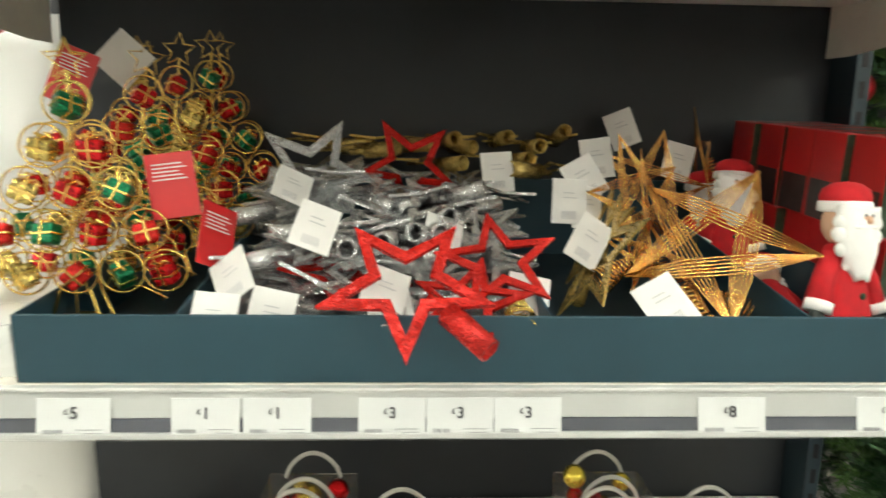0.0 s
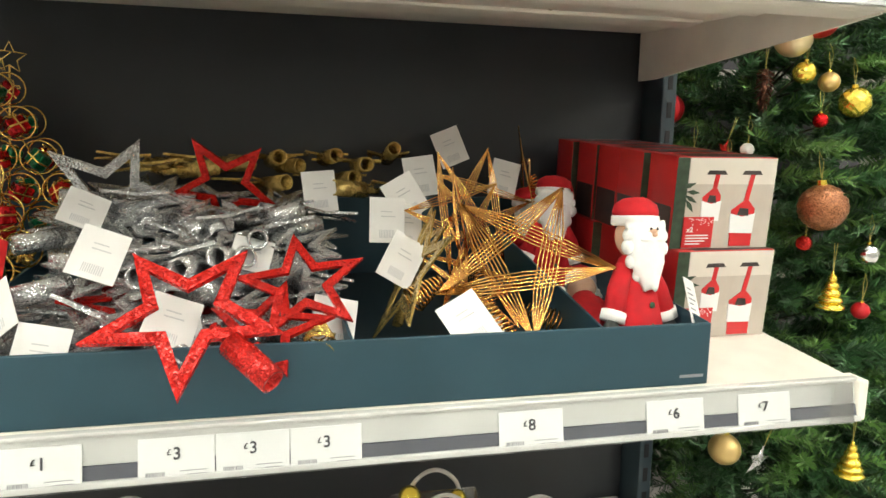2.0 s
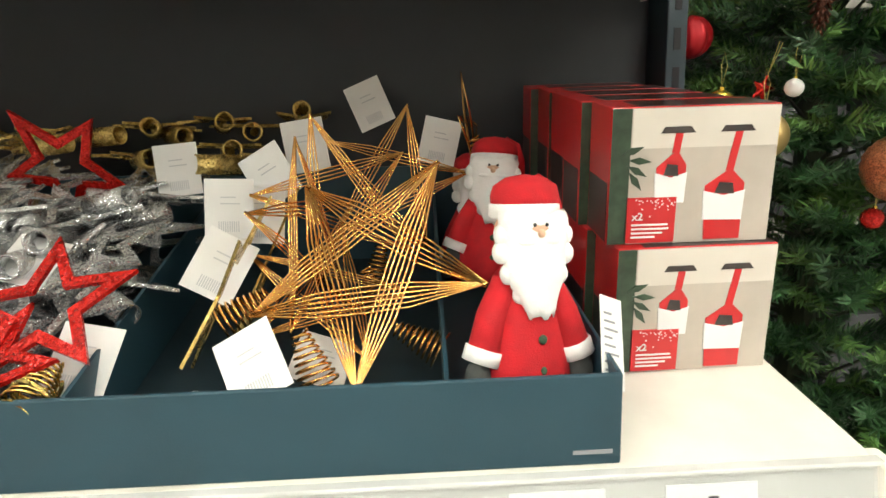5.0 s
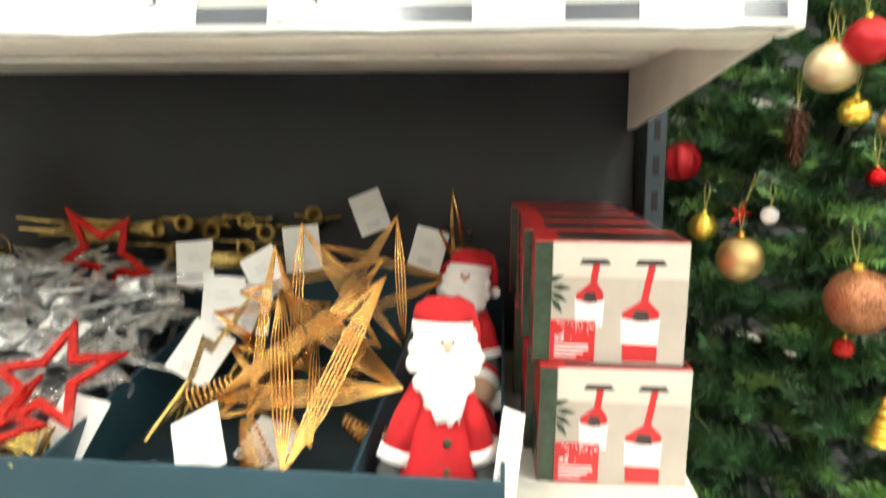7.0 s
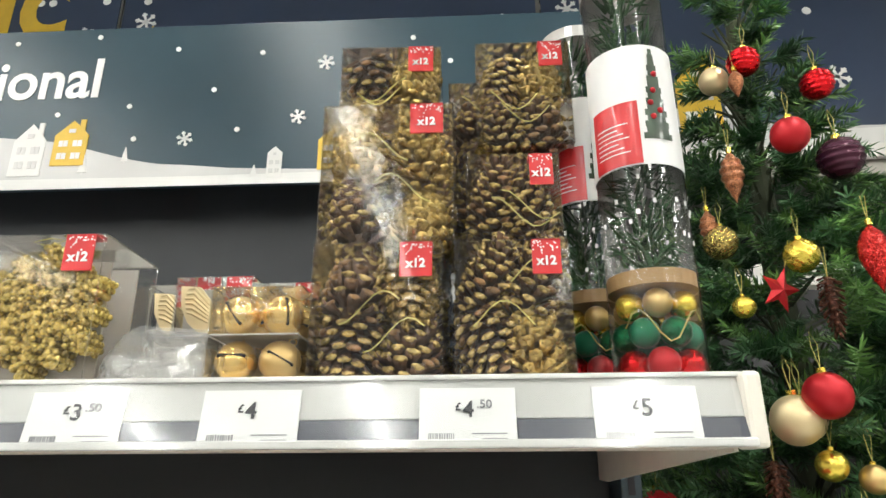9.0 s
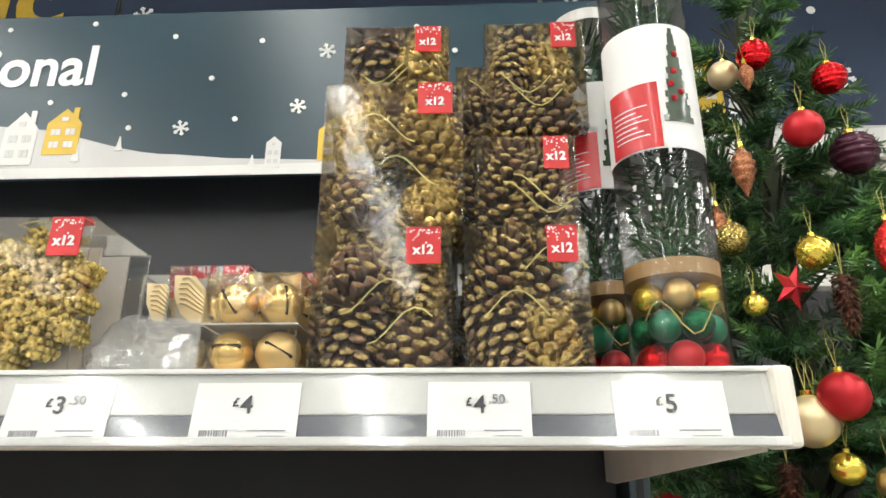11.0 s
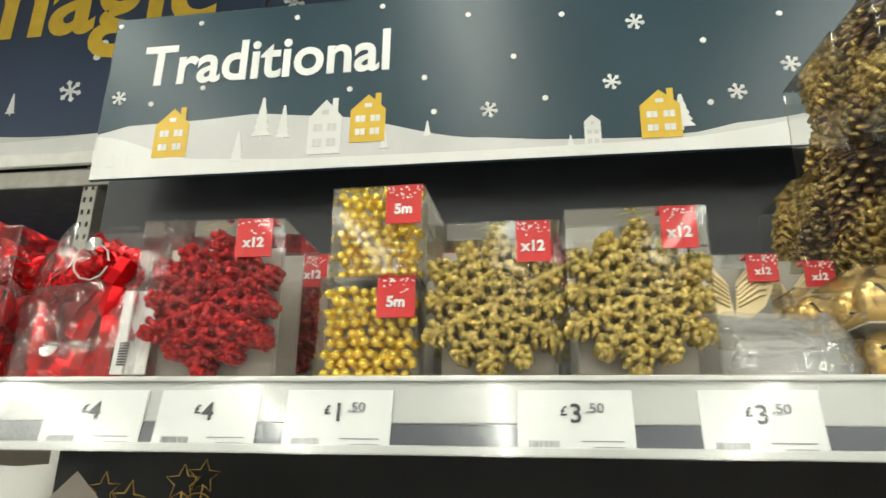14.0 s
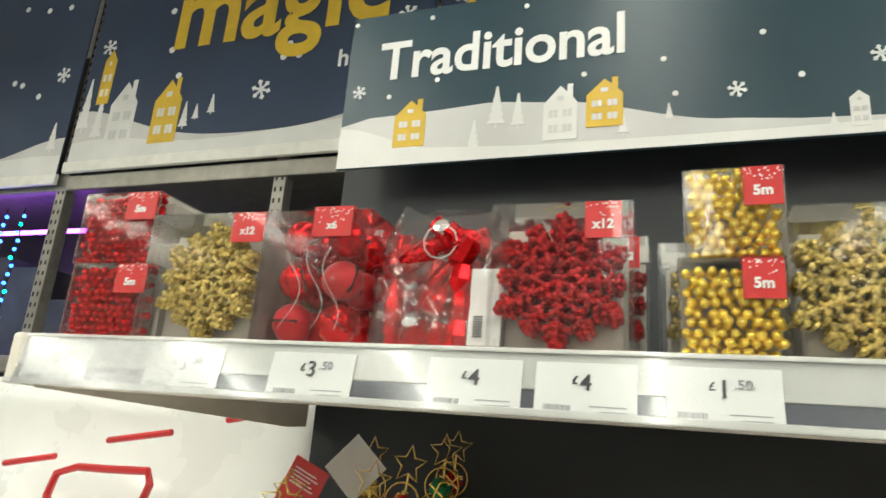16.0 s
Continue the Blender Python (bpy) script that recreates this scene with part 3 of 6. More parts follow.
# large banners on the rack across the next aisle
def banner(x0, x1, y, z0, z1, seed, text):
    b = thing("rack_banner", pose(x0, y, z0), "dark blue printed banner with a white village above a storage rack", "banner", "rack banners")
    w, h = x1 - x0, z1 - z0
    part("sheet", Shape().box(0, w, 0, 0.006, 0, h, 0.001), "sign_blue", b)
    part("bottom_rail", Shape().box(-0.01, w + 0.01, -0.012, 0.012, -0.055, -0.001, 0.004), "white_steel", b)
    r = random.Random(seed)
    part("printed_hill", Shape().plate(hill(0.001, w - 0.001, 0.001, lambda u: 0.07 + 0.20 * math.exp(-(u / 0.26) ** 2) + 0.12 * math.exp(-((u - 1) / 0.2) ** 2)), -0.0008, 0), "sign_white2", b)
    part("printed_hill", Shape().plate(hill(0.001, w - 0.001, 0.001, lambda u: 0.05 + 0.06 * math.exp(-((u - 0.1) / 0.2) ** 2) + 0.05 * math.exp(-((u - 0.9) / 0.3) ** 2)), -0.0014, 0), "sign_white", b)
    house(b, 0.095, 0.30, 0.075, 0.30, "sign_yellow", True)
    house(b, 0.20, 0.05, 0.16, 0.36, "sign_white")
    house(b, 0.47, 0.06, 0.155, 0.33, "sign_yellow")
    for x, z, fw, fh in [(0.0, 0.15, 0.08, 0.30), (0.10, 0.10, 0.075, 0.26), (0.63, 0.12, 0.055, 0.14), (0.78, 0.18, 0.045, 0.10), (0.70, 0.16, 0.04, 0.08), (w - 0.12, 0.12, 0.07, 0.16)]:
        fir(b, x, z, fw, fh)
    for x, z, q in [(0.10, 0.62, 0.045), (1.055, 0.275, 0.050), (w - 0.12, 0.55, 0.045)]:
        flake(b, x, z, q)
    dots(b, [(r.uniform(0.05, w - 0.05), r.uniform(0.38, h - 0.1)) for _ in range(14)], 0.017)
    if text:
        words("banner_text", "magic", 0.56, "sign_yellow", b, 0.495, -0.002, 0.560, 0.012, wide=0.90, label="large yellow lettering")
        words("banner_text", "h", 0.115, "sign_text", b, 1.42, -0.002, 0.342, 0.002)
        words("banner_text", "Bring", 0.19, "sign_text", b, 0.60, -0.002, 0.95, 0.003)
    return b


BY = 2.40
banner(-2.80, -0.95, BY, 2.70, 3.90, 3, True)
banner(-4.70, -2.84, BY - 0.01, 2.64, 3.85, 4, False)
banner(-0.93, 0.725, BY, 2.69, 3.90, 5, False)
banner(0.745, 2.80, BY, 2.675, 3.88, 6, False)

rack = thing("storage_rack", pose(0, 0, 0), "galvanised steel storage rack with perforated uprights and shade-darkened stock", "rack")
for x in (-2.83, -1.60, -0.93, 0.735, 2.8):
    s = Shape().box(x - 0.03, x + 0.03, BY + 0.03, BY + 0.09, 0, 3.9, 0.004)
    up = part("rack_upright", s, "rack", rack)
    s = Shape()
    for i in range(58):
        z = 0.9 + i * 0.05
        for d in (-0.014, 0.014):
            s.box(x + d - 0.005, x + d + 0.005, BY + 0.0285, BY + 0.031, z, z + 0.02)
    tagged(part("rack_perforation", s, "slot", up), kind="stuff")
for z in (0.15, 0.95, 1.70, 2.565):
    part("rack_beam", Shape().box(-4.7, 2.8, BY + 0.02, BY + 0.07, z, z + 0.075, 0.006), "rack", rack)
    part("rack_deck", Shape().box(-4.7, 2.8, BY + 0.07, BY + 0.75, z + 0.04, z + 0.06), "rack", rack)
# dark back sheet and dark cartons paint the rack's unlit interior
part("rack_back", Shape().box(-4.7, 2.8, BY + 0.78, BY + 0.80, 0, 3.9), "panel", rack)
rb = random.Random(12)
x = -4.6
while x < 2.5:
    w = rb.uniform(0.25, 0.5)
    for z in (0.215, 1.015, 1.765):
        tagged(part("stock_carton", Shape().box(x, x + w - 0.02, BY + 0.2, BY + 0.6, z, z + rb.uniform(0.3, 0.55), 0.004), "grey_box"), "stock carton coloured dark for the shade inside a rack", "carton", "stock cartons")
    x += w

tagged(part("shelf_edge", Shape().box(0.72, 1.75, BY - 0.03, BY + 0.034, 2.16, 2.235, 0.004), "white_steel"), "white shelf edge of a rack across the aisle", "shelf edge")

# coloured light strings on the far rack
for j in range(4):
    st = thing("light_string", pose(-3.06 - 0.12 * j, BY + 0.05, 0), "hanging string of small blue and green lights", "light string", "light strings")
    part("wire", Shape().tube([(0.01 * math.sin(k), 0.0, 1.75 + 0.75 * k / 12) for k in range(13)], 0.003, 5), "slot", st)
    for k in range(17):
        part("bulb", Shape().ball((0.012 * math.sin(k * 2.1), -0.008, 1.78 + 0.042 * k), 0.0085, 6, 5), "led_green" if (k + j) % 4 == 3 else "led_blue", st)
# an added emitter, no known fixture: it gives the bay its purple light
pl = thing("light_tube", pose(-3.5, BY + 0.25, 2.44), "added purple emitter that tints the bay under a rack beam", "light tube")
part("glowing_tube", Shape().tube([(-0.9, 0, 0), (0.62, 0, 0)], 0.012, 8), "led_purple", pl)

# shelving behind the camera that closes the aisle
slab("wall_aisle", -4.5, 4.5, -2.3, -2.0, 0.0, 2.1, "wall", "plain pale shelving end that closes the aisle", "wall")


# ---- upper shelf: packs of ornaments ----
def clear_box(th, w, d, h):
    """A clear folded box with its front at y = 0, standing at z = 0."""
    part("clear_box", Shape().box(-w / 2, w / 2, 0, d, 0.0006, h, 0.0012), "clear", th, "clear folded plastic box")
    s = Shape()
    e = 0.0005
    for x in (-w / 2, w / 2):
        s.tube([(x, 0.0004, 0.001), (x, 0.0004, h)], e, 4)
    s.tube([(-w / 2, 0.0004, h), (w / 2, 0.0004, h)], e, 4)
    s.tube([(-w / 2, d, h), (w / 2, d, h)], e, 4)
    for x in (-w / 2, w / 2):
        s.tube([(x, 0, h), (x, d, h)], e, 4)
    part("fold_edges", s, "clear", th)


def red_flag(th, x, z, w, h, text, y=-0.0012):
    """The red count label that folds over a pack's front edge."""
    lab = part("count_label", Shape().box(-w / 2, w / 2, -0.0006, 0.0006, 0, h).box(-w / 2, w / 2, -0.0006, 0.014, h - 0.0006, h + 0.0004), "red_print", th, "red printed count label", m=pose(x, y, z))
    words("count_text", text, h * 0.36, "white_print", lab, 0, -0.0009, h * 0.26, h * 0.012, "CENTER")
    s = Shape()
    r = random.Random(int(x * 5000 + z * 900))
    for _ in range(26):
        px, pz = r.uniform(-w * 0.47, w * 0.47), h * (1 - abs(r.gauss(0, 0.16)) - 0.03)
        q = r.uniform(0.0003, 0.0006)
        s.box(px - q, px + q, -0.0009, -0.0005, pz - q, pz + q)
    tagged(part("snow_print", s, "white_print", lab), kind="stuff")


def bead_mesh(w, h, d, r, seed, mat):
    q = random.Random(seed)
    s = Shape()
    z = r
    row = 0
    while z < h - r * 0.6:
        for lay in range(2):
            x = -w / 2 + r * (1 + (row % 2) * 0.9)
            while x < w / 2 - r * 0.6:
                s.ball((x + q.uniform(-0.4, 0.4) * r, r + lay * r * 1.7 + q.uniform(0, 0.9) * r, z + q.uniform(-0.35, 0.35) * r), r * q.uniform(0.9, 1.06), 9, 6)
                x += r * 2.05
        z += r * 1.85
        row += 1
    return s.mesh("bead_garland", mat, True)


def bead_pack(x, z, y, w, h, seed, mat, label, yaw=0):
    th = thing("bead_garland_pack", pose(x, y, z, 0, 0, yaw), label, "bead garland", "bead garland packs")
    clear_box(th, w, 0.10, h)
    part("bead_garland", bead_mesh(w - 0.003, h - 0.003, 0.02, 0.0037, seed, mat), mat, th, m=pose(0, 0.0015, 0.001))
    part("backing_card", Shape().box(-w / 2 + 0.002, w / 2 - 0.002, 0.024, 0.096, 0.002, h - 0.004), "backing", th)
    red_flag(th, w * 0.29, h - 0.028, w * 0.38, 0.027, "5m")
    return th


Y0 = 0.735
bead_pack(-0.0165, UP, Y0, 0.066, 0.068, 1, "gold", "clear pack of shiny gold bead garland under another")
bead_pack(-0.0130, UP + 0.0685, Y0 + 0.002, 0.064, 0.064, 2, "gold", "clear pack of shiny gold bead garland stacked on another", yaw=-2)
bead_pack(-0.553, UP, Y0 + 0.004, 0.090, 0.072, 3, "red_shiny", "clear pack of shiny red bead garland under another", yaw=3)
bead_pack(-0.560, UP + 0.0725, Y0 + 0.006, 0.090, 0.072, 4, "red_shiny", "clear pack of shiny red bead garland stacked on another", yaw=2)
bead_pack(-0.560, on_top(0.86), Y0 + 0.125, 0.090, 0.072, 5, "red_shiny", "clear pack of shiny red bead garland behind others")
bead_pack(-0.566, on_top(0.865) + 0.0725, Y0 + 0.13, 0.090, 0.068, 6, "red_shiny", "clear pack of shiny red bead garland behind others")


def snowflake_mesh(R, mat, seed):
    """A glittered snowflake of beaded strands: a small star in the middle, six long arms and six short, all with leaf-like twigs."""
    q = random.Random(seed)
    s = Shape()

    def strand(a, b, r):
        a, b = Vector(a), Vector(b)
        n = max(2, int((b - a).length / (r * 1.15)))
        for i in range(n + 1):
            p = a.lerp(b, i / n)
            e = r * q.uniform(0.85, 1.2)
            s.ball((p.x + q.uniform(-.2, .2) * r, p.y + q.uniform(-.5, .5) * r, p.z + q.uniform(-.2, .2) * r), e, 6, 4)

    t = R * 0.053
    for i in range(12):
        a = math.pi / 2 + i * math.pi / 6
        long_arm = i % 2 == 0
        u, w = Vector((math.cos(a), 0, math.sin(a))), Vector((-math.sin(a), 0, math.cos(a)))
        strand(u * R * (0.05 if long_arm else 0.33), u * R * (0.98 if long_arm else 0.86), t)
        for f0, ln in (((0.45, 0.13), (0.60, 0.15), (0.74, 0.13), (0.87, 0.07)) if long_arm else ((0.50, 0.09), (0.64, 0.11), (0.77, 0.08))):
            for sd in (-1, 1):
                strand(u * R * f0, u * R * (f0 + ln * 0.62) + w * sd * R * ln, t * 1.05)
    for i in range(6):
        a, b, c = (math.pi / 2 + (i + k) * math.pi / 3 for k in (0, 0.5, 1))
        mid = Vector((math.cos(b), 0, math.sin(b))) * R * 0.34
        for e in (a, c):
            strand(Vector((math.cos(e), 0, math.sin(e))) * R * 0.20, mid, t)
            strand(Vector((math.cos(e), 0, math.sin(e))) * R * 0.44, mid, t * 0.95)
    return s.mesh("snowflake", mat, True)


FLAKE = {m: [snowflake_mesh(0.0505, m, k) for k in (1, 2)] for m in ("flake_gold", "red_deep")}


def snowflake_pack(x, y, w, h, mat, label, yaw=0, scale=1.0, flag=(0.3, 0.028)):
    th = thing("snowflake_pack", pose(x, y, on_top(y), 0, 0, yaw), label, "snowflake pack", "snowflake packs")
    clear_box(th, w, 0.085, h)
    part("backing_card", Shape().box(-w * 0.42, w * 0.42, 0.026, 0.028, 0.006, h * 0.88, 0.0005), "backing", th)
    part("backing_card", Shape().box(-w * 0.45, w * 0.45, 0.060, 0.062, 0.002, h * 0.92, 0.0005), "backing", th)
    for i in range(4):
        part("snowflake", FLAKE[mat][i % 2], mat, th, m=pose(0, 0.0045 + 0.0055 * i, h * 0.485, 0, 3, 0) @ Matrix.Diagonal((scale, scale, scale, 1)))
    cord = [(0.0, 0.004, h * 0.93), (0.012, 0.003, h * 0.97), (0.0, 0.003, h * 0.985), (-0.012, 0.003, h * 0.96), (-0.001, 0.004, h * 0.93)]
    part("hanging_cord", Shape().tube(cord, 0.0005, 4), "cord", th)
    red_flag(th, w * flag[0], h - flag[1], w * 0.25, flag[1] - 0.001, "x12")
    return th


snowflake_pack(0.0655, Y0, 0.087, 0.103, "flake_gold", "clear pack of gold glitter snowflakes with a red label")
snowflake_pack(0.1555, Y0 - 0.004, 0.087, 0.108, "flake_gold", "clear pack of gold glitter snowflakes with a red label", 1)
snowflake_pack(0.072, Y0 + 0.10, 0.083, 0.103, "flake_gold", "clear pack of gold glitter snowflakes behind another")
snowflake_pack(-0.012, 0.850, 0.105, 0.105, "flake_gold", "clear pack of gold glitter snowflakes behind gold beads")
snowflake_pack(-0.130, Y0, 0.103, 0.112, "red_deep", "clear pack of red glitter snowflakes with a red label", 2, 1.02)
snowflake_pack(-0.120, Y0 + 0.10, 0.096, 0.108, "red_deep", "clear pack of red glitter snowflakes behind another")
snowflake_pack(-0.447, Y0 + 0.006, 0.132, 0.118, "flake_gold", "wide clear pack of gold glitter snowflakes", 2, 1.05)
snowflake_pack(-0.455, Y0 + 0.115, 0.128, 0.118, "flake_gold", "wide clear pack of gold glitter snowflakes behind another", 2, 1.05)


def jingle_bell(r, mat):
    s = Shape().ball((0, 0, 0), r, 20, 14)
    s.tube([(r * 0.99 * math.cos(a), r * 0.99 * math.sin(a), 0) for a in [i * math.pi / 12 for i in range(24)]], r * 0.045, 5, True)
    s.tube([(r * 0.18 * math.cos(a), 0, r * 1.1 + r * 0.18 * math.sin(a)) for a in [i * math.pi / 6 for i in range(12)]], r * 0.05, 4, True)
    return s.mesh("jingle_bell", mat, True)


def bell_slit(r):
    s = Shape().box(-r * 0.60, r * 0.60, -r * 1.02, -r * 0.80, -r * 0.035, r * 0.035)
    for sx in (-1, 1):
        s.ball((sx * r * 0.60, -r * 0.79, 0), r * 0.085, 8, 6)
    return s.mesh("bell_slit", "slot")


BELL_R = 0.0148
BELL = {m: jingle_bell(BELL_R, m) for m in ("gold_bell", "gold_matt")}
SLIT = bell_slit(BELL_R)


def bell_pack(x, y, z, label):
    th = thing("bell_pack", pose(x, y, z), label, "bell pack", "bell packs")
    clear_box(th, 0.064, 0.070, 0.067)
    part("shelf_insert", Shape().box(-0.031, 0.031, 0.001, 0.066, 0.0325, 0.0335), "handle_clear", th)
    k = 0
    for ry in (0.0158, 0.047):
        for rz in (0.0162, 0.0495):
            for rx in (-0.0155, 0.0155):
                m = "gold_matt" if k % 3 == 1 else "gold_bell"
                b = part("jingle_bell", BELL[m], m, th, m=pose(rx, ry, rz, -12 + 9 * (k % 3), 28 * k, 15 * (k % 2)))
                part("bell_slit", SLIT, "slot", b)
                k += 1
    return th


bell_pack(0.3135, Y0 - 0.001, UP, "clear pack of shiny gold jingle bells")
bell_pack(0.306, Y0 + 0.075, on_top(Y0 + 0.075), "clear pack of shiny gold jingle bells behind another")
bell_pack(0.300, Y0 + 0.15, on_top(Y0 + 0.15), "clear pack of shiny gold jingle bells behind another")

# red bell pack
RB = {"shiny": jingle_bell(0.0172, "red_shiny"), "matt": jingle_bell(0.0172, "red_matt")}
RS = bell_slit(0.0174)


def red_bell_pack(x, y, label):
    th = thing("red_bell_pack", pose(x, y, on_top(y), 0, 0, 2), label, "bell pack", "red bell packs")
    clear_box(th, 0.100, 0.085, 0.116)
    k = 0
    for ry in (0.020, 0.060):
        for j in range(3):
            for rx in (-0.021, 0.021):
                key = "matt" if k % 3 == 0 else "shiny"
                b = part("red_bell", RB[key], "", th, m=pose(rx, ry, 0.021 + 0.0375 * j, 0, 35 * k, 20 * k))
                part("bell_slit", RS, "slot", b)
                k += 1
    for a in (-0.018, 0.004, 0.02):
        part("hanging_cord", Shape().tube([(a + 0.010 * math.sin(i * 0.55 + 40 * a), 0.0015, 0.014 + i * 0.0075) for i in range(10)], 0.0003, 4), "handle_clear", th)
    red_flag(th, 0.016, 0.092, 0.036, 0.026, "x6")


red_bell_pack(-0.3375, Y0 + 0.004, "clear pack of six shiny red bells")
red_bell_pack(-0.338, Y0 + 0.096, "clear pack of six shiny red bells behind another")


# red cracker bag
def bag_mesh(w, d, h, seed, mat):
    """A soft clear bag, gathered towards the top, with dents."""
    q = random.Random(seed)
    n, rows = 22, 12
    vs = []
    for j in range(rows + 1):
        u = j / rows
        k = 1 - 0.18 * u ** 3
        th_ = 1 - 0.82 * u ** 2.2
        for i in range(n):
            a = 2 * math.pi * i / n
            c, s_ = math.cos(a), math.sin(a)
            px = math.copysign(abs(c) ** 0.45, c) * w / 2 * k + q.uniform(-1, 1) * 0.0022
            py = math.copysign(abs(s_) ** 0.45, s_) * d / 2 * th_ + q.uniform(-1, 1) * 0.0022
            vs.append((px, d / 2 + py, u * h * (1 + 0.05 * math.sin(3 * a + seed))))
    fs = [(j * n + i, j * n + (i + 1) % n, (j + 1) * n + (i + 1) % n, (j + 1) * n + i) for j in range(rows) for i in range(n)]
    return Shape().add(vs, fs).mesh("clear_bag", mat, True)


def cracker_bag(x, y, label):
    th = thing("red_ornament_bag", pose(x, y, on_top(y)), label, "ornament bag", "red ornament bags")
    part("clear_bag", bag_mesh(0.116, 0.085, 0.124, 3, "film"), "film", th, "crinkled clear bag")
    prof = [(0.001, -0.03), (0.0085, -0.029), (0.0060, -0.018), (0.0088, -0.014), (0.0088, 0.014), (0.0060, 0.018), (0.0085, 0.029), (0.001, 0.03)]
    sh = Shape().lathe(prof, 12).mesh("red_cracker", "red_shiny", True)
    gl = Shape().lathe(prof, 12).mesh("red_cracker", "red_deep", True)
    drum = Shape().lathe([(0.001, -0.0115), (0.0100, -0.011), (0.0105, 0.0), (0.0085, 0.011), (0.001, 0.0115)], 8).mesh("red_drum", "red_shiny")
    for k, (px, py, pz, rx, ry) in enumerate([(-0.038, 0.020, 0.030, 4, 0), (-0.020, 0.018, 0.078, 10, 62), (-0.005, 0.030, 0.060, 10, 48), (-0.030, 0.030, 0.085, 0, 70), (0.012, 0.028, 0.090, 20, -50), (0.030, 0.028, 0.090, 10, -65), (-0.045, 0.03, 0.07, 0, 10), (0.0, 0.05, 0.1, 0, 80)]):
        part("red_cracker", gl if k % 2 else sh, "", th, m=pose(px, py, pz, rx, ry, 0))
    for k, (px, pz) in enumerate([(0.020, 0.013), (0.022, 0.036), (0.020, 0.058), (0.003, 0.013), (0.001, 0.040), (0.021, 0.079), (-0.014, 0.013)]):
        part("red_drum", drum, "", th, m=pose(px, 0.014, pz, 5 * k, 4 * (-1) ** k, 25 * k))
    for px, pz in [(0.004, 0.098), (-0.016, 0.022)]:
        part("silver_cap", Shape().lathe([(0.001, -0.003), (0.0062, -0.003), (0.0062, 0.003), (0.001, 0.004)], 16), "silver_foil", th, m=pose(px, 0.004, pz, 70, 0, 0))
    part("hanging_cord", Shape().tube([(0.004 + 0.014 * math.cos(a * 0.6), 0.002, 0.086 + 0.014 * math.sin(a * 0.6)) for a in range(11)], 0.0006, 4), "handle_clear", th)
    part("barcode_label", Shape().box(0.030, 0.055, 0.004, 0.005, 0.006, 0.066), "tag", th, "white barcode sticker", m=pose(0, 0, 0, -4, 0, 4))
    s = Shape()
    for i in range(9):
        s.box(0.034, 0.041, 0.0028, 0.0036, 0.012 + i * 0.0019, 0.0130 + i * 0.0019)
    part("barcode_print", s, "ink", th, m=pose(0, 0, 0, -4, 0, 4))


cracker_bag(-0.229, Y0 + 0.004, "crinkled clear bag of shiny red ornaments")
cracker_bag(-0.233, Y0 + 0.10, "crinkled clear bag of shiny red ornaments behind another")

# empty clear pack and angel wing pack
th = thing("clear_pack", pose(0.241, Y0 - 0.002, UP, 0, 0, -1), "crumpled empty clear plastic pack lying on the shelf", "clear pack")
part("clear_bag", bag_mesh(0.084, 0.088, 0.046, 8, "film_hazy"), "film_hazy", th, "crumpled clear film bag")
part("inner_bag", bag_mesh(0.060, 0.060, 0.030, 5, "film_hazy"), "film_hazy", th, m=pose(0.006, 0.012, 0.001))
part("backing_card", Shape().box(-0.034, 0.034, 0.060, 0.0615, 0.003, 0.026), "handle_clear", th)


def wing_pack(x, y, z, label):
    th = thing("wing_ornament_pack", pose(x, y, z), label, "ornament pack", "wing ornament packs")
    clear_box(th, 0.068, 0.06, 0.098)
    for sx in (-1, 1):
        w = part("wing", Shape().plate([(0, 0.030), (0.004, 0.058), (0.014, 0.070), (0.031, 0.071), (0.029, 0.052), (0.022, 0.038), (0.010, 0.028)], 0.003, 0.007), "champagne", th, m=pose(0, 0, 0.020) @ Matrix.Diagonal((sx, 1, 1, 1)))
        for i in range(6):
            part("feather", Shape().tube([(0.003, 0.003, 0.038 + i * 0.003), (0.018, 0.002, 0.046 + i * 0.0045), (0.026 - 0.001 * abs(i - 3), 0.003, 0.047 + i * 0.0042)], 0.0015, 5), "champagne", w)
    part("backing_card", Shape().box(-0.030, 0.030, 0.012, 0.013, 0.003, 0.090), "backing", th)
    red_flag(th, 0.022, 0.076, 0.022, 0.021, "x12")


wing_pack(0.240, Y0 + 0.10, on_top(Y0 + 0.10), "clear pack of gold wing ornaments behind an empty pack")
wing_pack(0.292, Y0 + 0.13, on_top(Y0 + 0.13), "clear pack of gold wing ornaments behind gold baubles")
wing_pack(0.196, Y0 + 0.14, on_top(Y0 + 0.17), "clear pack of gold wing ornaments behind others")


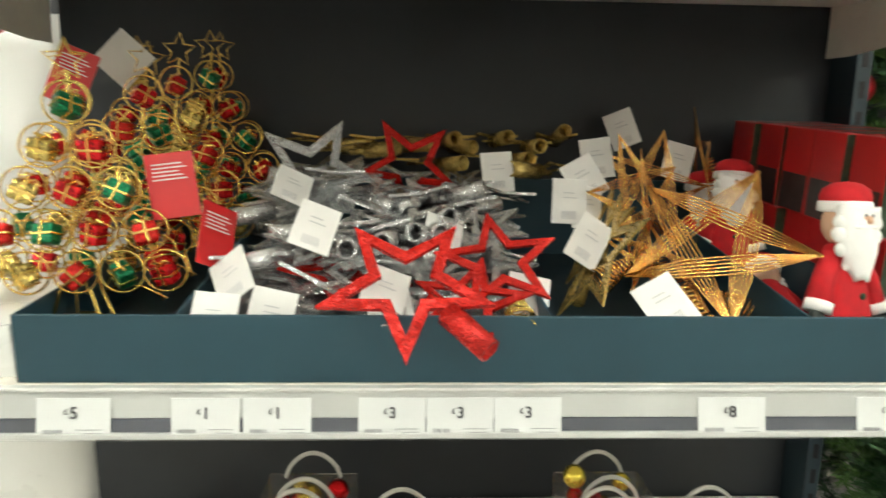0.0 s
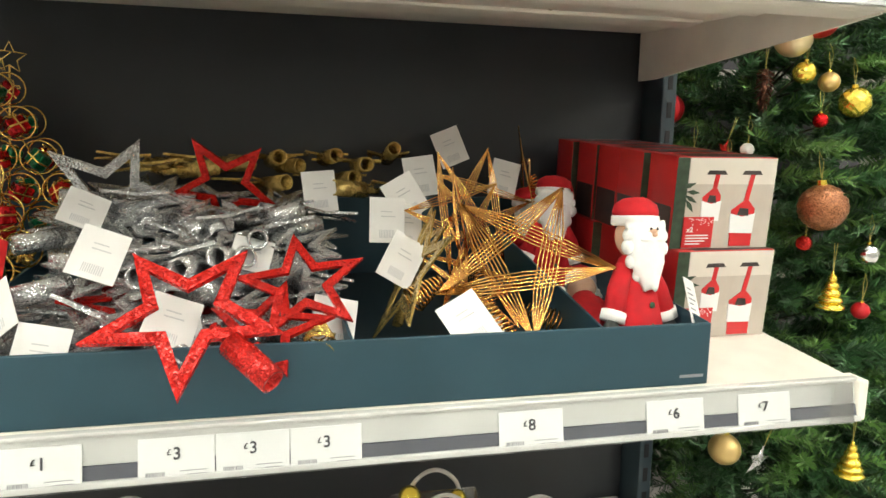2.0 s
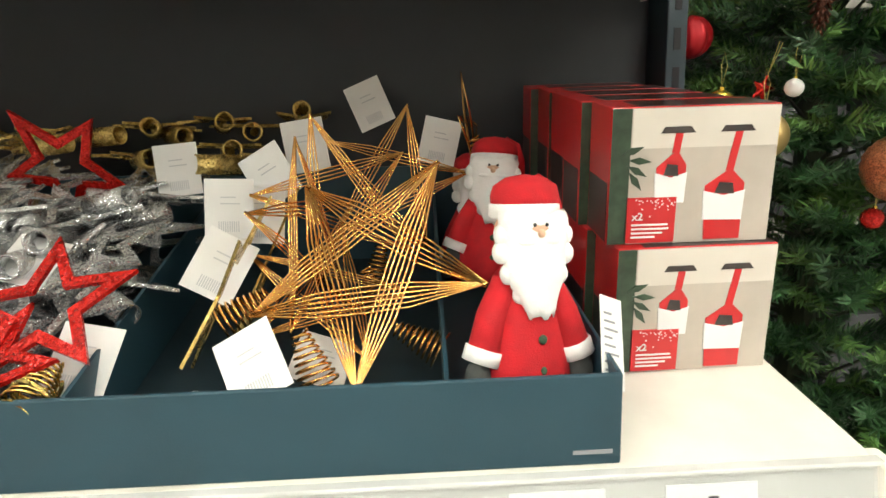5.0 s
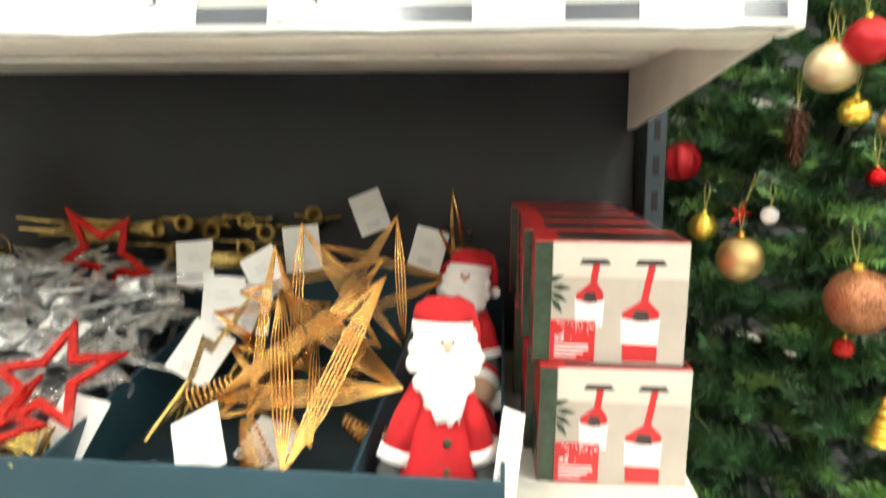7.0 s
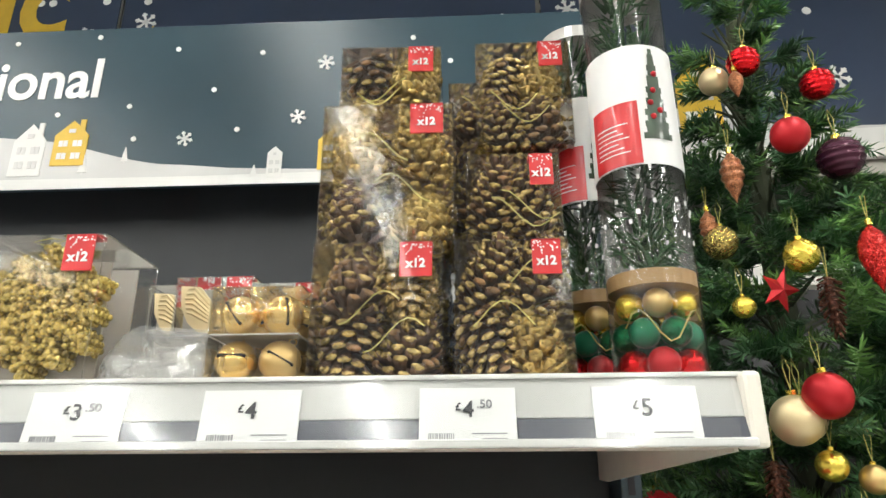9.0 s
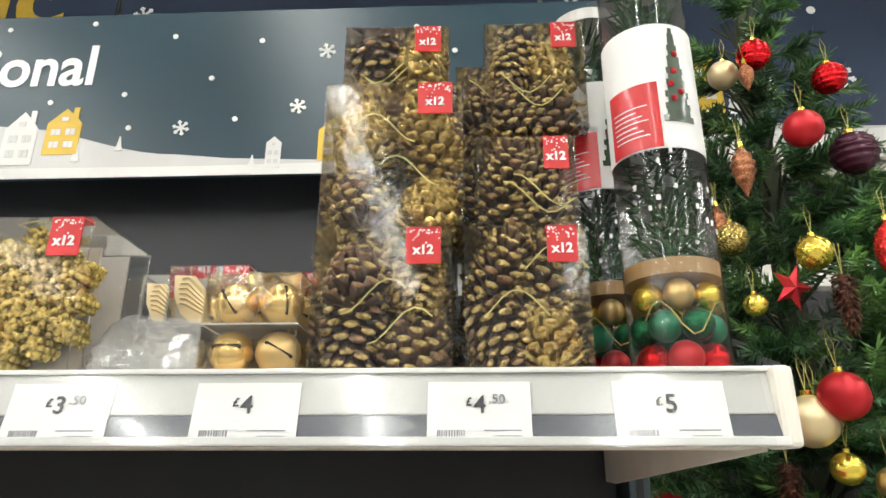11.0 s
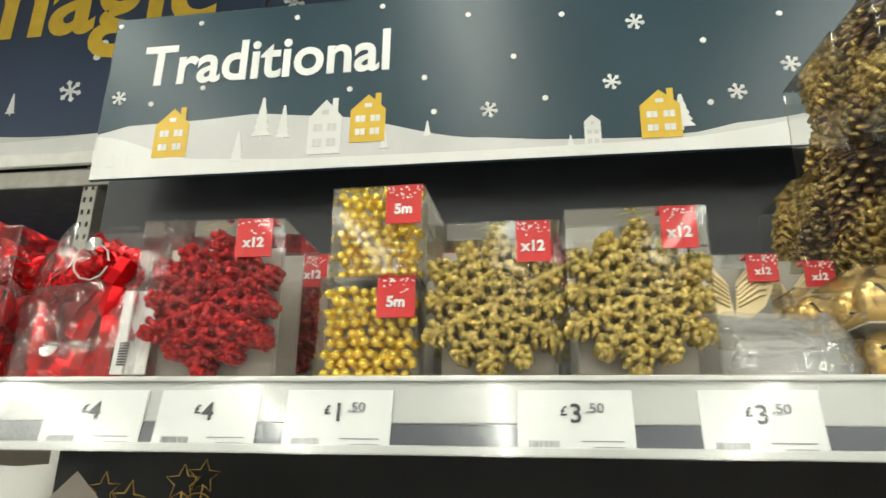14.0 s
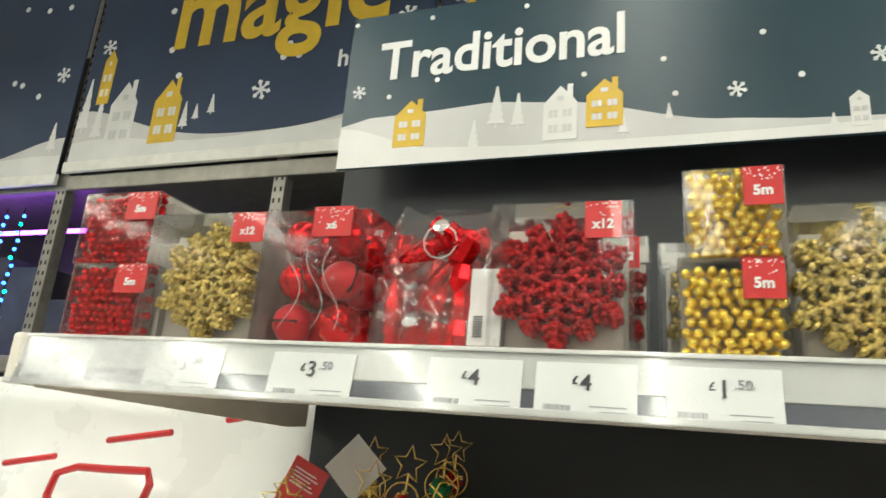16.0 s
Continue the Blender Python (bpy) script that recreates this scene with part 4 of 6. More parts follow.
# pine cone packs
def cone_mesh(L, R, n, seed, tip):
    """A pine cone: scales in a spiral, each a thick spoon-shaped wedge."""
    q = random.Random(seed)
    s = Shape()
    prof = lambda u: math.sin(math.pi * min(0.98, 0.12 + 0.86 * u) ** 0.8) ** 0.75
    s.lathe([(R * 0.42 * prof(j / 6) + 0.0003, L * (j / 6 - 0.5)) for j in range(7)], 8)
    for i in range(n):
        u = (i + 0.5) / n
        a = i * 2.39996
        r = R * prof(u)
        ln, w = R * 0.56 * q.uniform(0.85, 1.15), R * 0.23 * (0.5 + 0.5 * prof(u))
        tilt = radians(-12 - 55 * u + q.uniform(-9, 9))
        m = Matrix.Translation((0, 0, L * (u - 0.5))) @ Matrix.Rotation(a, 4, "Z") @ Matrix.Translation((r * 0.46, 0, 0)) @ Matrix.Rotation(tilt, 4, "Y")
        h = R * 0.07
        vs = [(0, -w * 0.5, -h), (0, w * 0.5, -h), (ln, w, -h * 0.6), (ln, -w, -h * 0.6), (0, 0, h), (ln, 0, h * 1.4)]
        s.add(vs, [(0, 3, 2, 1), (0, 1, 4), (1, 2, 5, 4), (0, 4, 5, 3), (2, 3, 5)], m, 0)
        s.ball((ln * 0.95, 0, h * 0.5), w * 1.05, 7, 5, m, 1 if q.random() < tip else 2, (0.42, 1.0, 0.42))
    return s.mesh("pine_cone", ["cone_brown", "cone_tip", "cone_light"], True)


CONES = [cone_mesh(0.062, 0.025, 92, 1, 0.85), cone_mesh(0.058, 0.026, 86, 2, 0.70), cone_mesh(0.056, 0.025, 84, 3, 0.95)]
GILDED = []
for k in range(2):
    g = CONES[k].copy()
    g.materials.clear()
    g.materials.append(MAT["gold_dark"])
    g.materials.append(MAT["gold_gl"])
    g.materials.append(MAT["gold_dark"])
    GILDED.append(g)


def cone_pack(x, y, z, w, h, d, seed, label, yaw=0):
    th = thing("pine_cone_pack", pose(x, y, z, 0, 0, yaw), label, "pine cone pack", "pine cone packs")
    q = random.Random(seed)
    clear_box(th, w, d, h)
    nz = 2 if h > 0.085 else 1
    for ry in (0.028, d - 0.03):
        for j in range(nz):
            for i in range(2):
                for rep in range(2 if ry < 0.03 else 1):
                    px = (2 * i - 1) * (w / 2 - 0.0255) + q.uniform(-0.003, 0.003)
                    pz = h * (0.5 if nz == 1 else 0.26 + 0.46 * j) + q.uniform(-0.005, 0.005)
                    pick = q.random()
                    me = GILDED[q.randrange(2)] if pick < 0.50 else CONES[q.randrange(3)]
                    part("pine_cone", me, "", th, m=pose(px, ry + 0.02 * rep, pz, q.choice((-22, 14, 28, 165, -160, -12)), q.uniform(-24, 24), q.uniform(-22, 22)) @ Matrix.Rotation(q.uniform(0, 6), 4, "Z") @ Matrix.Diagonal((0.95, 0.95, 0.96, 1)))
    for _ in range(2):
        a, b = q.uniform(-w * 0.35, w * 0.1), q.uniform(h * 0.3, h * 0.8)
        part("hanging_cord", Shape().tube([(a + 0.006 * i, 0.0022, b + 0.012 * math.sin(i * 0.6 + seed)) for i in range(8)], 0.0006, 4), "cord", th)
    red_flag(th, w * 0.30, h - 0.026, w * 0.25, 0.025, "x12")
    return th


CP = "clear pack of gilded brown pine cones"
cone_pack(0.3975, Y0, UP, 0.092, 0.098, 0.10, 11, CP)
cone_pack(0.4925, Y0, UP, 0.080, 0.098, 0.10, 12, CP)
cone_pack(0.402, Y0 + 0.003, UP + 0.0985, 0.100, 0.114, 0.10, 13, CP + " stacked on another")
cone_pack(0.4965, Y0 + 0.010, UP + 0.0985, 0.070, 0.072, 0.09, 14, CP + " stacked on another", 1)
cone_pack(0.513, Y0 + 0.068, UP + 0.2090, 0.084, 0.105, 0.09, 15, CP + " on top of a stack")
cone_pack(0.396, Y0 + 0.055, UP + 0.2140, 0.088, 0.090, 0.09, 16, CP + " on top of a stack", 2)
for i, (px, py, pz) in enumerate([(0.392, Y0 + 0.108, 0), (0.49, Y0 + 0.108, 0), (0.388, Y0 + 0.11, 0.099), (0.488, Y0 + 0.11, 0.099), (0.388, Y0 + 0.215, 0.0), (0.386, Y0 + 0.218, 0.099), (0.39, Y0 + 0.115, 0.199), (0.487, Y0 + 0.118, 0.199)]):
    cone_pack(px, py, on_top(py) + pz, 0.092 if pz < 0.15 else 0.085, 0.098, 0.10, 20 + i, CP + " behind others", (-2, 1, 3, 0)[i % 4])


# tall clear tubes with a small tree and ornaments
def ornament_tube(x, y, label, back=False):
    th = thing("ornament_tube", pose(x, y, on_top(y) if back else UP), label, "ornament tube", "ornament tubes")
    R, H = 0.0335, 0.345
    part("clear_tube", Shape().lathe([(R, 0.0), (R, H)], 32, cap=False), "clear", th, "clear plastic tube", True)
    part("tube_lid", Shape().lathe([(0.001, H), (R + 0.001, H), (R + 0.001, H - 0.012), (R, H - 0.012)], 32, cap=False), "handle_clear", th, smooth=False)
    part("card_disc", Shape().lathe([(0.001, 0.068), (R - 0.001, 0.068), (R - 0.001, 0.079), (0.001, 0.079)], 28, cap=False), "kraft", th, "brown card ring")

    def arc(a0, a1, z0, z1, r, n=20):
        s = Shape()
        vs = [((r) * math.cos(a0 + (a1 - a0) * i / n), (r) * math.sin(a0 + (a1 - a0) * i / n), z) for z in (z0, z1) for i in range(n + 1)]
        vs += [((r - 0.0005) * math.cos(a0 + (a1 - a0) * i / n), (r - 0.0005) * math.sin(a0 + (a1 - a0) * i / n), z) for z in (z0, z1) for i in range(n + 1)]
        c = n + 1
        fs = [(i, i + 1, c + i + 1, c + i) for i in range(n)] + [(2 * c + i, 3 * c + i, 3 * c + i + 1, 2 * c + i + 1) for i in range(n)]
        return s.add(vs, fs)
    wrap = part("printed_sleeve", arc(0, 2 * math.pi, 0.159, 0.264, R + 0.0008, 40), "white_print", th, "white and red printed paper sleeve", True)
    part("red_panel", arc(radians(195), radians(262), 0.160, 0.213, R + 0.0014), "red_print", wrap, smooth=True)
    s = Shape()
    for i in range(7):
        z = 0.170 + i * 0.0040
        s2 = arc(radians(203), radians(248 - 7 * (i % 3)), z, z + 0.0009, R + 0.0019, 10)
        s.add(s2.v, s2.f)
    part("print_line", s, "white_print", wrap)
    s = Shape()
    for j in range(16):
        a = 0.34 * (1 - j / 18) * (1.0, 0.82, 0.94, 0.76)[j % 4]
        s2 = arc(radians(286) - a, radians(286) + a, 0.180 + j * 0.0050, 0.180 + (j + 1) * 0.0050, R + 0.0014, 8)
        s.add(s2.v, s2.f)
    part("printed_tree", s, "photo_green", wrap)
    s = Shape()
    for j, (a, z) in enumerate([(281, 0.199), (291, 0.205), (284, 0.222), (288, 0.237), (279, 0.211)]):
        s.ball((math.cos(radians(a)) * (R + 0.0012), math.sin(radians(a)) * (R + 0.0012), z), 0.0025, 8, 6)
    part("printed_bauble", s, "red_matt", wrap)
    # folded green tree in the tube
    q = random.Random(5 + back)
    s = Shape()
    for i in range(420):
        z, a = q.uniform(0.085, 0.33), q.uniform(0, 2 * math.pi)
        r0 = q.uniform(0.004, 0.02)
        r1 = q.uniform(0.022, 0.033)
        p = Vector((r0 * math.cos(a), r0 * math.sin(a), z))
        e = Vector((r1 * math.cos(a + 0.3), r1 * math.sin(a + 0.3), z + q.uniform(-0.01, 0.03)))
        sd = (e - p).cross(Vector((0, 0, 1))).normalized() * 0.0022
        s.add([p - sd, p + sd, e, (p + e) / 2 + Vector((0, 0, 0.002))], [(0, 1, 3), (1, 2, 3), (2, 0, 3)])
    part("folded_tree", s, "needle", th, "folded dark green tinsel tree")
    s = Shape()
    for i in range(38):
        z, a = q.uniform(0.088, 0.157), q.uniform(0, 2 * math.pi)
        e = 0.0011
        s.box(-e, e, -0.0003, 0.0003, -e * 1.6, e * 1.6, m=Matrix.Rotation(a, 4, "Z") @ pose(0, -R - 0.0006, z))
    tagged(part("snow_print", s, "white_print", th), kind="stuff")
    for lay, (z, mats) in enumerate([(0.0130, ("red_matt", "red_shiny")), (0.035, ("green_gl", "green_matt")), (0.0560, ("gold", "gold_matt"))]):
        for i in range(6):
            a = radians(262 + 60 * i + 30 * lay)
            part("bauble", Shape().ball((0.0212 * math.cos(a), 0.0212 * math.sin(a), z), 0.0116 - 0.0005 * lay, 14, 10), mats[i % len(mats)], th, smooth=True)
    part("hanging_cord", Shape().tube([(R * 0.96 * math.cos(radians(215 + 11 * i)), R * 0.96 * math.sin(radians(215 + 11 * i)), 0.038 + 0.012 * math.sin(i * 0.9)) for i in range(11)], 0.0006, 4), "cord", th)


ornament_tube(0.5985, 0.778, "tall clear tube of coloured baubles and a small tree")
ornament_tube(0.5720, 0.868, "tall clear tube of baubles behind another", True)
ornament_tube(0.560, 0.955, "tall clear tube of baubles behind others", True)


# ---- lower shelf: teal tray with its ornaments ----
TX0, TX1, TY0, TY1 = -0.410, 0.458, 0.733, 1.205
TRAY_TOP = 1.285 - LOW
tray = thing("display_tray", pose(0, 0, LOW + 0.0005), "dark teal card display tray with dividers, full of star toppers", "tray")
# the floor's colour holds the shade inside the tray
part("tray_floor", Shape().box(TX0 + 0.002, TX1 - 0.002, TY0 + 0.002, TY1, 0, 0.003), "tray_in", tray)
part("front_wall", Shape().box(TX0, TX1, TY0, TY0 + 0.004, 0, TRAY_TOP, 0.0015), "tray", tray)
part("back_wall", Shape().box(TX0, TX1, TY1 - 0.003, TY1, 0.0, TRAY_TOP + 0.06), "tray", tray)
for x in (TX0, TX1 - 0.003):
    part("side_wall", Shape().box(x, x + 0.003, TY0 + 0.0045, TY1 - 0.0035, 0.003, TRAY_TOP, 0.001), "tray", tray)
for x, dx in ((-0.268, 0.0), (0.088, -0.035), (0.340, 0.006)):
    s = Shape()
    a = [(x, TY0 + 0.005), (x + 0.003, TY0 + 0.005), (x + dx + 0.003, TY1 - 0.005), (x + dx, TY1 - 0.005)]
    s.add([(px, py, 0.0035) for px, py in a] + [(px, py, TRAY_TOP - 0.004 + (0.03 if i > 1 else 0)) for i, (px, py) in enumerate(a)],
          [(0, 1, 2, 3), (4, 7, 6, 5), (0, 4, 5, 1), (1, 5, 6, 2), (2, 6, 7, 3), (3, 7, 4, 0)])
    part("divider", s, "tray", tray)
part("maker_mark", Shape().box(0.425, 0.452, TY0 - 0.0006, TY0 + 0.001, 0.0085, 0.0115), "ink_grey", tray)

for piece in tray.children:
    for v in piece.data.vertices:
        v.co.z += SLOPE * max(0.0, v.co.y - FRONT - 0.02)

BASE = LOW + 0.0035


def star_outline(R, r, n=5, turn=90):
    return [((R if i % 2 == 0 else r) * math.cos(radians(turn + i * 180 / n)), (R if i % 2 == 0 else r) * math.sin(radians(turn + i * 180 / n))) for i in range(2 * n)]


def star_meshes(mat, R=0.070):
    s = Shape()
    s.ring_plate(star_outline(R, R * 0.43), star_outline(R * 0.68, R * 0.275), -0.002, 0.002)
    body = s.mesh("star", mat)
    tb = Shape().lathe([(0.0112, -0.062), (0.0120, -0.010), (0.0095, -0.010), (0.0090, -0.062)], 18, close=True)
    tb.tube([(0, 0, -0.012), (0, 0, 0.014)], 0.005, 8)
    return body, tb.mesh("socket", mat, True)


STAR = {m: star_meshes(m) for m in ("silver", "red_gl", "gold_dark")}
TAG = Shape().box(-0.0225, 0.0225, -0.0004, 0.0004, -0.028, 0.028, 0.0003).mesh("hang_tag", "tag")
TAGP = Shape()
for i in range(10):
    TAGP.box(-0.010 + i * 0.0020, -0.0090 + i * 0.0020, -0.0008, -0.0003, -0.022, -0.012)
for i in range(2):
    TAGP.box(-0.008, 0.010 - 0.004 * i, -0.0008, -0.0003, 0.004 + 0.006 * i, 0.0052 + 0.006 * i)
TAGP = TAGP.mesh("tag_print", "tag_ink")


def hang_tag(th, m, scale=1.0):
    t = part("hang_tag", TAG, "tag", th, "white card hang tag", m=m @ Matrix.Diagonal((scale, scale, scale, 1)))
    part("tag_print", TAGP, "ink_grey", t)
    return t


def star_topper(mat, m, label, tag=None, size=1.0, socket=True):
    th = thing("star_topper", m, label, "star topper", "star toppers in the tray")
    part("star", STAR[mat][0], mat, th, m=Matrix.Diagonal((size, size, size, 1)))
    if socket:
        part("socket", STAR[mat][1], mat, th, m=pose(0, 0.008, -0.030 * size))
    if tag is not None:
        hang_tag(th, m.inverted() @ tag)
    return th


def facing(c, up, toward):
    """A pose at c whose z is up and whose -y looks as far as can be to toward."""
    z = Vector(up).normalized()
    y = -(Vector(toward) - z * z.dot(Vector(toward))).normalized()
    x = y.cross(z)
    m = Matrix((x, y, z)).transposed().to_4x4()
    m.translation = Vector(c)
    return m


EYE_WAY = (0.0, -1.0, 0.35)
# red stars
star_topper("red_gl", facing((-0.051, 0.718, 1.320), (0.02, -0.76, -0.63), (0.0, -0.62, 0.78)), "red glitter star tree topper hanging over the tray front",
            pose(-0.072, 0.768, 1.300, -48, 22, 6), 1.19, False)
th = thing("star_topper_socket", facing((-0.020, 0.705, 1.302), (-0.55, 0.50, 0.38), (0, -1, 0)), "red glitter cone socket of a star topper over the tray front", "star topper")
part("socket", STAR["red_gl"][1], "red_gl", th)
star_topper("red_gl", facing((0.045, 0.815, 1.322), (0.75, 0.25, 0.25), (0.1, -0.6, 0.85)), "red glitter star tree topper on silver ones", None, 1.0, False)
star_topper("red_gl", facing((-0.052, 1.055, 1.408), (-0.1, 0.35, -0.9), (0.0, -1, 0.3)), "red glitter star tree topper at the back of the pile", None, 1.05, False)
star_topper("red_gl", facing((0.01, 0.775, 1.288), (-0.7, 0.5, 0.15), (0.0, -0.6, 0.8)), "red glitter star tree topper low in the pile", None, 0.95, False)
star_topper("red_gl", facing((-0.13, 0.86, 1.295), (-0.7, -0.3, 0.15), (0.0, -0.3, 0.9)), "red glitter star tree topper deep in the pile", None, 0.95, True)

# silver stars: one upright at the back, the rest heaped
star_topper("silver", facing((-0.172, 0.985, 1.402), (0.1, 0.5, -0.85), (0.0, -1, 0.4)), "silver glitter star tree topper standing at the back of the heap",
            None, 1.15, False)
q = random.Random(42)
for i in range(74):
    x = q.uniform(-0.225, 0.045)
    y = 0.805 + 0.325 * q.random() ** 0.9
    top = 1.292 + 0.105 * min(1.0, (y - 0.80) / 0.26)
    z = q.uniform(BASE + 0.03, top) if i % 3 else top - q.uniform(0, 0.02)
    a = q.uniform(0, 2 * math.pi)
    up = (math.cos(a), math.sin(a), q.uniform(-0.15, 0.35))
    wn = (q.uniform(-0.45, 0.45), -0.30 + q.uniform(-0.45, 0.35), 0.9)
    star_topper("silver", facing((x, y, z), up, wn), "silver glitter star tree topper heaped in the tray", None, q.uniform(0.85, 1.02), i % 3 != 1)
for c, w in [((-0.045, 0.862, 1.352), (-0.2, -0.9, 0.15)), ((-0.012, 0.865, 1.350), (0.15, -0.95, 0.1)), ((-0.235, 0.985, 1.405), (-0.9, -0.35, 0.1)), ((-0.215, 0.88, 1.345), (-0.9, -0.3, 0.0)), ((0.055, 0.80, 1.282), (0.85, -0.4, 0.0)), ((-0.01, 1.0, 1.388), (-0.8, -0.5, 0.2)), ((0.05, 0.98, 1.392), (0.9, -0.35, 0.25))]:
    dv = Vector(w).normalized()
    star_topper("silver", facing(Vector(c) - dv * 0.095, -dv, (0, 0.2, 1)), "silver glitter star topper with a round open socket", None, 0.9)
for c, rx, ry, rz, k in [((-0.150, 0.842, 1.352), -35, 22, 8, "silver"), ((-0.228, 0.797, 1.307), -38, -38, -8, "silver"), ((-0.194, 0.955, 1.386), -50, 25, 14, "silver"), ((0.070, 1.050, 1.400), -12, -4, 10, "silver"),
                         ((-0.235, 0.752, 1.274), -28, 4, -5, "silver"), ((0.075, 0.80, 1.285), -40, 12, 0, "silver"), ((-0.068, 0.775, 1.282), -35, -15, 0, "silver"), ((-0.01, 0.90, 1.34), -60, 15, 0, "silver"), ((-0.185, 0.772, 1.272), -20, 12, 0, "silver")]:
    star_topper(k, facing((min(max(c[0], -0.19), 0.02), max(c[1] + 0.03, 0.825), max(c[2] - 0.02, 1.262)), (0.7, 0.5, 0.1), (0, -0.4, 0.9)), "silver glitter star tree topper with a white tag", pose(*c, rx, ry, rz), 0.9)

# gold toppers with round sockets along the back
for c, w in [((-0.060, 1.10, 1.425), (0.9, -0.25, 0.1)), ((0.018, 1.12, 1.440), (0.25, -0.9, 0.12)), ((0.100, 1.14, 1.443), (0.3, -0.9, 0.12)), ((0.141, 1.10, 1.430), (0.2, -0.95, 0.05)), ((0.123, 1.08, 1.412), (0.3, -0.9, 0.1)),
             ((0.082, 1.05, 1.400), (-0.8, -0.5, 0.1)), ((0.188, 1.16, 1.455), (0.1, -0.9, 0.3)), ((-0.015, 1.13, 1.43), (0.8, -0.4, 0.05)), ((0.05, 1.15, 1.425), (0.6, -0.8, 0.0)), ((-0.10, 1.14, 1.425), (0.9, -0.3, 0.0)), ((0.03, 1.09, 1.405), (0.5, -0.7, 0.1))]:
    d = Vector(w).normalized()
    star_topper("gold_dark", facing(Vector(c) + Vector((0, 0, 0.014)) - d * 0.095, -d, (0, 0.2, 1)), "antique gold glitter star topper with a round socket", None, 0.85)


# copper wire stars
def wire_strands(R, strands=6, gap=0.0040):
    """The wires of a five-pointed star: each runs from tip to tip in one closed line, fanned out beside the others."""
    tips = [Vector((R * math.cos(radians(90 + 72 * i)), 0, R * math.sin(radians(90 + 72 * i)))) for i in range(5)]
    made = []
    for k in range(strands):
        o = (k - (strands - 1) / 2) * gap
        path = []
        for i in range(5):
            a, b = tips[2 * i % 5], tips[(2 * i + 2) % 5]
            d = (b - a).normalized()
            n = Vector((-d.z, 0, d.x))
            sway = Vector((0, 0.0015 * (-1) ** i, 0))
            path += [a + n * o * 0.12 - d * 0.002, a.lerp(b, 0.30) + n * o * 0.92 + sway, a.lerp(b, 0.5) + n * o, a.lerp(b, 0.70) + n * o * 0.92 - sway, b + n * o * 0.12 - d * 0.004]
        made.append(Shape().tube(path, 0.00085, 5, True).mesh("wire_strand", "copper", True))
    return made


def coil_mesh(mat="copper"):
    s = Shape()
    pts = [((0.006 + 0.0105 * t / 90) * math.cos(t * 0.62), (0.006 + 0.0105 * t / 90) * math.sin(t * 0.62), -0.045 * t / 90) for t in range(91)]
    return s.tube(pts, 0.0011, 5).mesh("coil", mat, True)


WIRE, COIL = wire_strands(0.092), coil_mesh()
COILG = coil_mesh("gold_wire")


def wire_star(c, up, toward, label, tag=None, size=1.0, coil=True, foot=None):
    m = facing(c, up, toward)
    th = thing("wire_star_topper", m, label, "star topper", "wire star toppers in the tray")
    for w in (WIRE if "front" in label else WIRE[1:5]):
        part("wire_strand", w, "copper", th, m=Matrix.Diagonal((size, size, size, 1)))
    if coil:
        part("coil", COIL, "copper", th, m=(m.inverted() @ facing(foot[0], foot[1], (0, -1, 0.2))) if foot else pose(0, 0.004, -0.078 * size))
    for t in (tag or []):
        hang_tag(th, m.inverted() @ t)


WS = "copper wire star tree topper with coiled foot"
wire_star((0.283, 0.834, 1.342), (0.60, 0.36, 0.72), (-0.33, -0.70, 0.62), WS + " at the front", [pose(0.207, 0.768, 1.289, -42, -28, 6)], 1.10, True, ((0.235, 0.800, 1.300), (-0.30, 0.35, 0.70)))
wire_star((0.232, 0.90, 1.350), (-0.10, 0.15, 0.9), (0.9, -0.35, 0.2), WS, [pose(0.157, 0.88, 1.333, -14, 32, 8)], 0.95, True, ((0.200, 0.865, 1.312), (0.75, 0.3, 0.42)))
wire_star((0.250, 0.985, 1.372), (-0.3, 0.2, 0.9), (0.5, -0.85, 0.1), WS, [pose(0.208, 1.05, 1.421, -10, -8, 4), pose(0.179, 1.0, 1.396, -14, -30, 0)], 0.95)
wire_star((0.300, 1.07, 1.378), (0.2, 0.3, 0.9), (0.2, -0.9, 0.2), WS + " at the back", [pose(0.272, 1.15, 1.462, -6, -22, 0)], 0.95)
wire_star((0.395, 1.145, 1.412), (-0.12, 0.12, 0.95), (0.95, -0.2, 0.1), WS + " on edge", [pose(0.355, 1.13, 1.415, -10, 14, 0)], 0.92, True, ((0.395, 1.115, 1.420), (-0.3, 0.1, 0.75)))
wire_star((0.245, 0.885, 1.305), (-0.75, 0.2, 0.35), (0.1, -0.45, 0.9), WS, [pose(0.245, 0.83, 1.265, -70, 20, 0), pose(0.149, 0.952, 1.371, -10, 3, 6), pose(0.175, 0.965, 1.362, -14, 8, 20)], 0.85)

# gold star with a glittered rim, seen edge on, and two gold coils
star_topper("gold_dark", facing((0.165, 0.865, 1.318), (0.4, 0.45, 0.8), (-0.87, -0.06, 0.47)) @ Matrix.Diagonal((1, 0.5, 1, 1)), "gold glitter star topper leaning on edge", None, 1.25, False)
star_topper("gold_dark", facing((0.185, 0.945, 1.328), (0.36, 0.45, 0.8), (-0.87, -0.10, 0.45)) @ Matrix.Diagonal((1, 0.5, 1, 1)), "gold glitter star topper leaning on edge", None, 1.05, True)
th = thing("gold_coil_topper", facing((0.060, 0.790, 1.288), (0.0, 0.9, 0.3), (0, 0, 1)), "gold wire coil foot of a star topper", "star topper")
part("coil", COILG, "gold_wire", th)
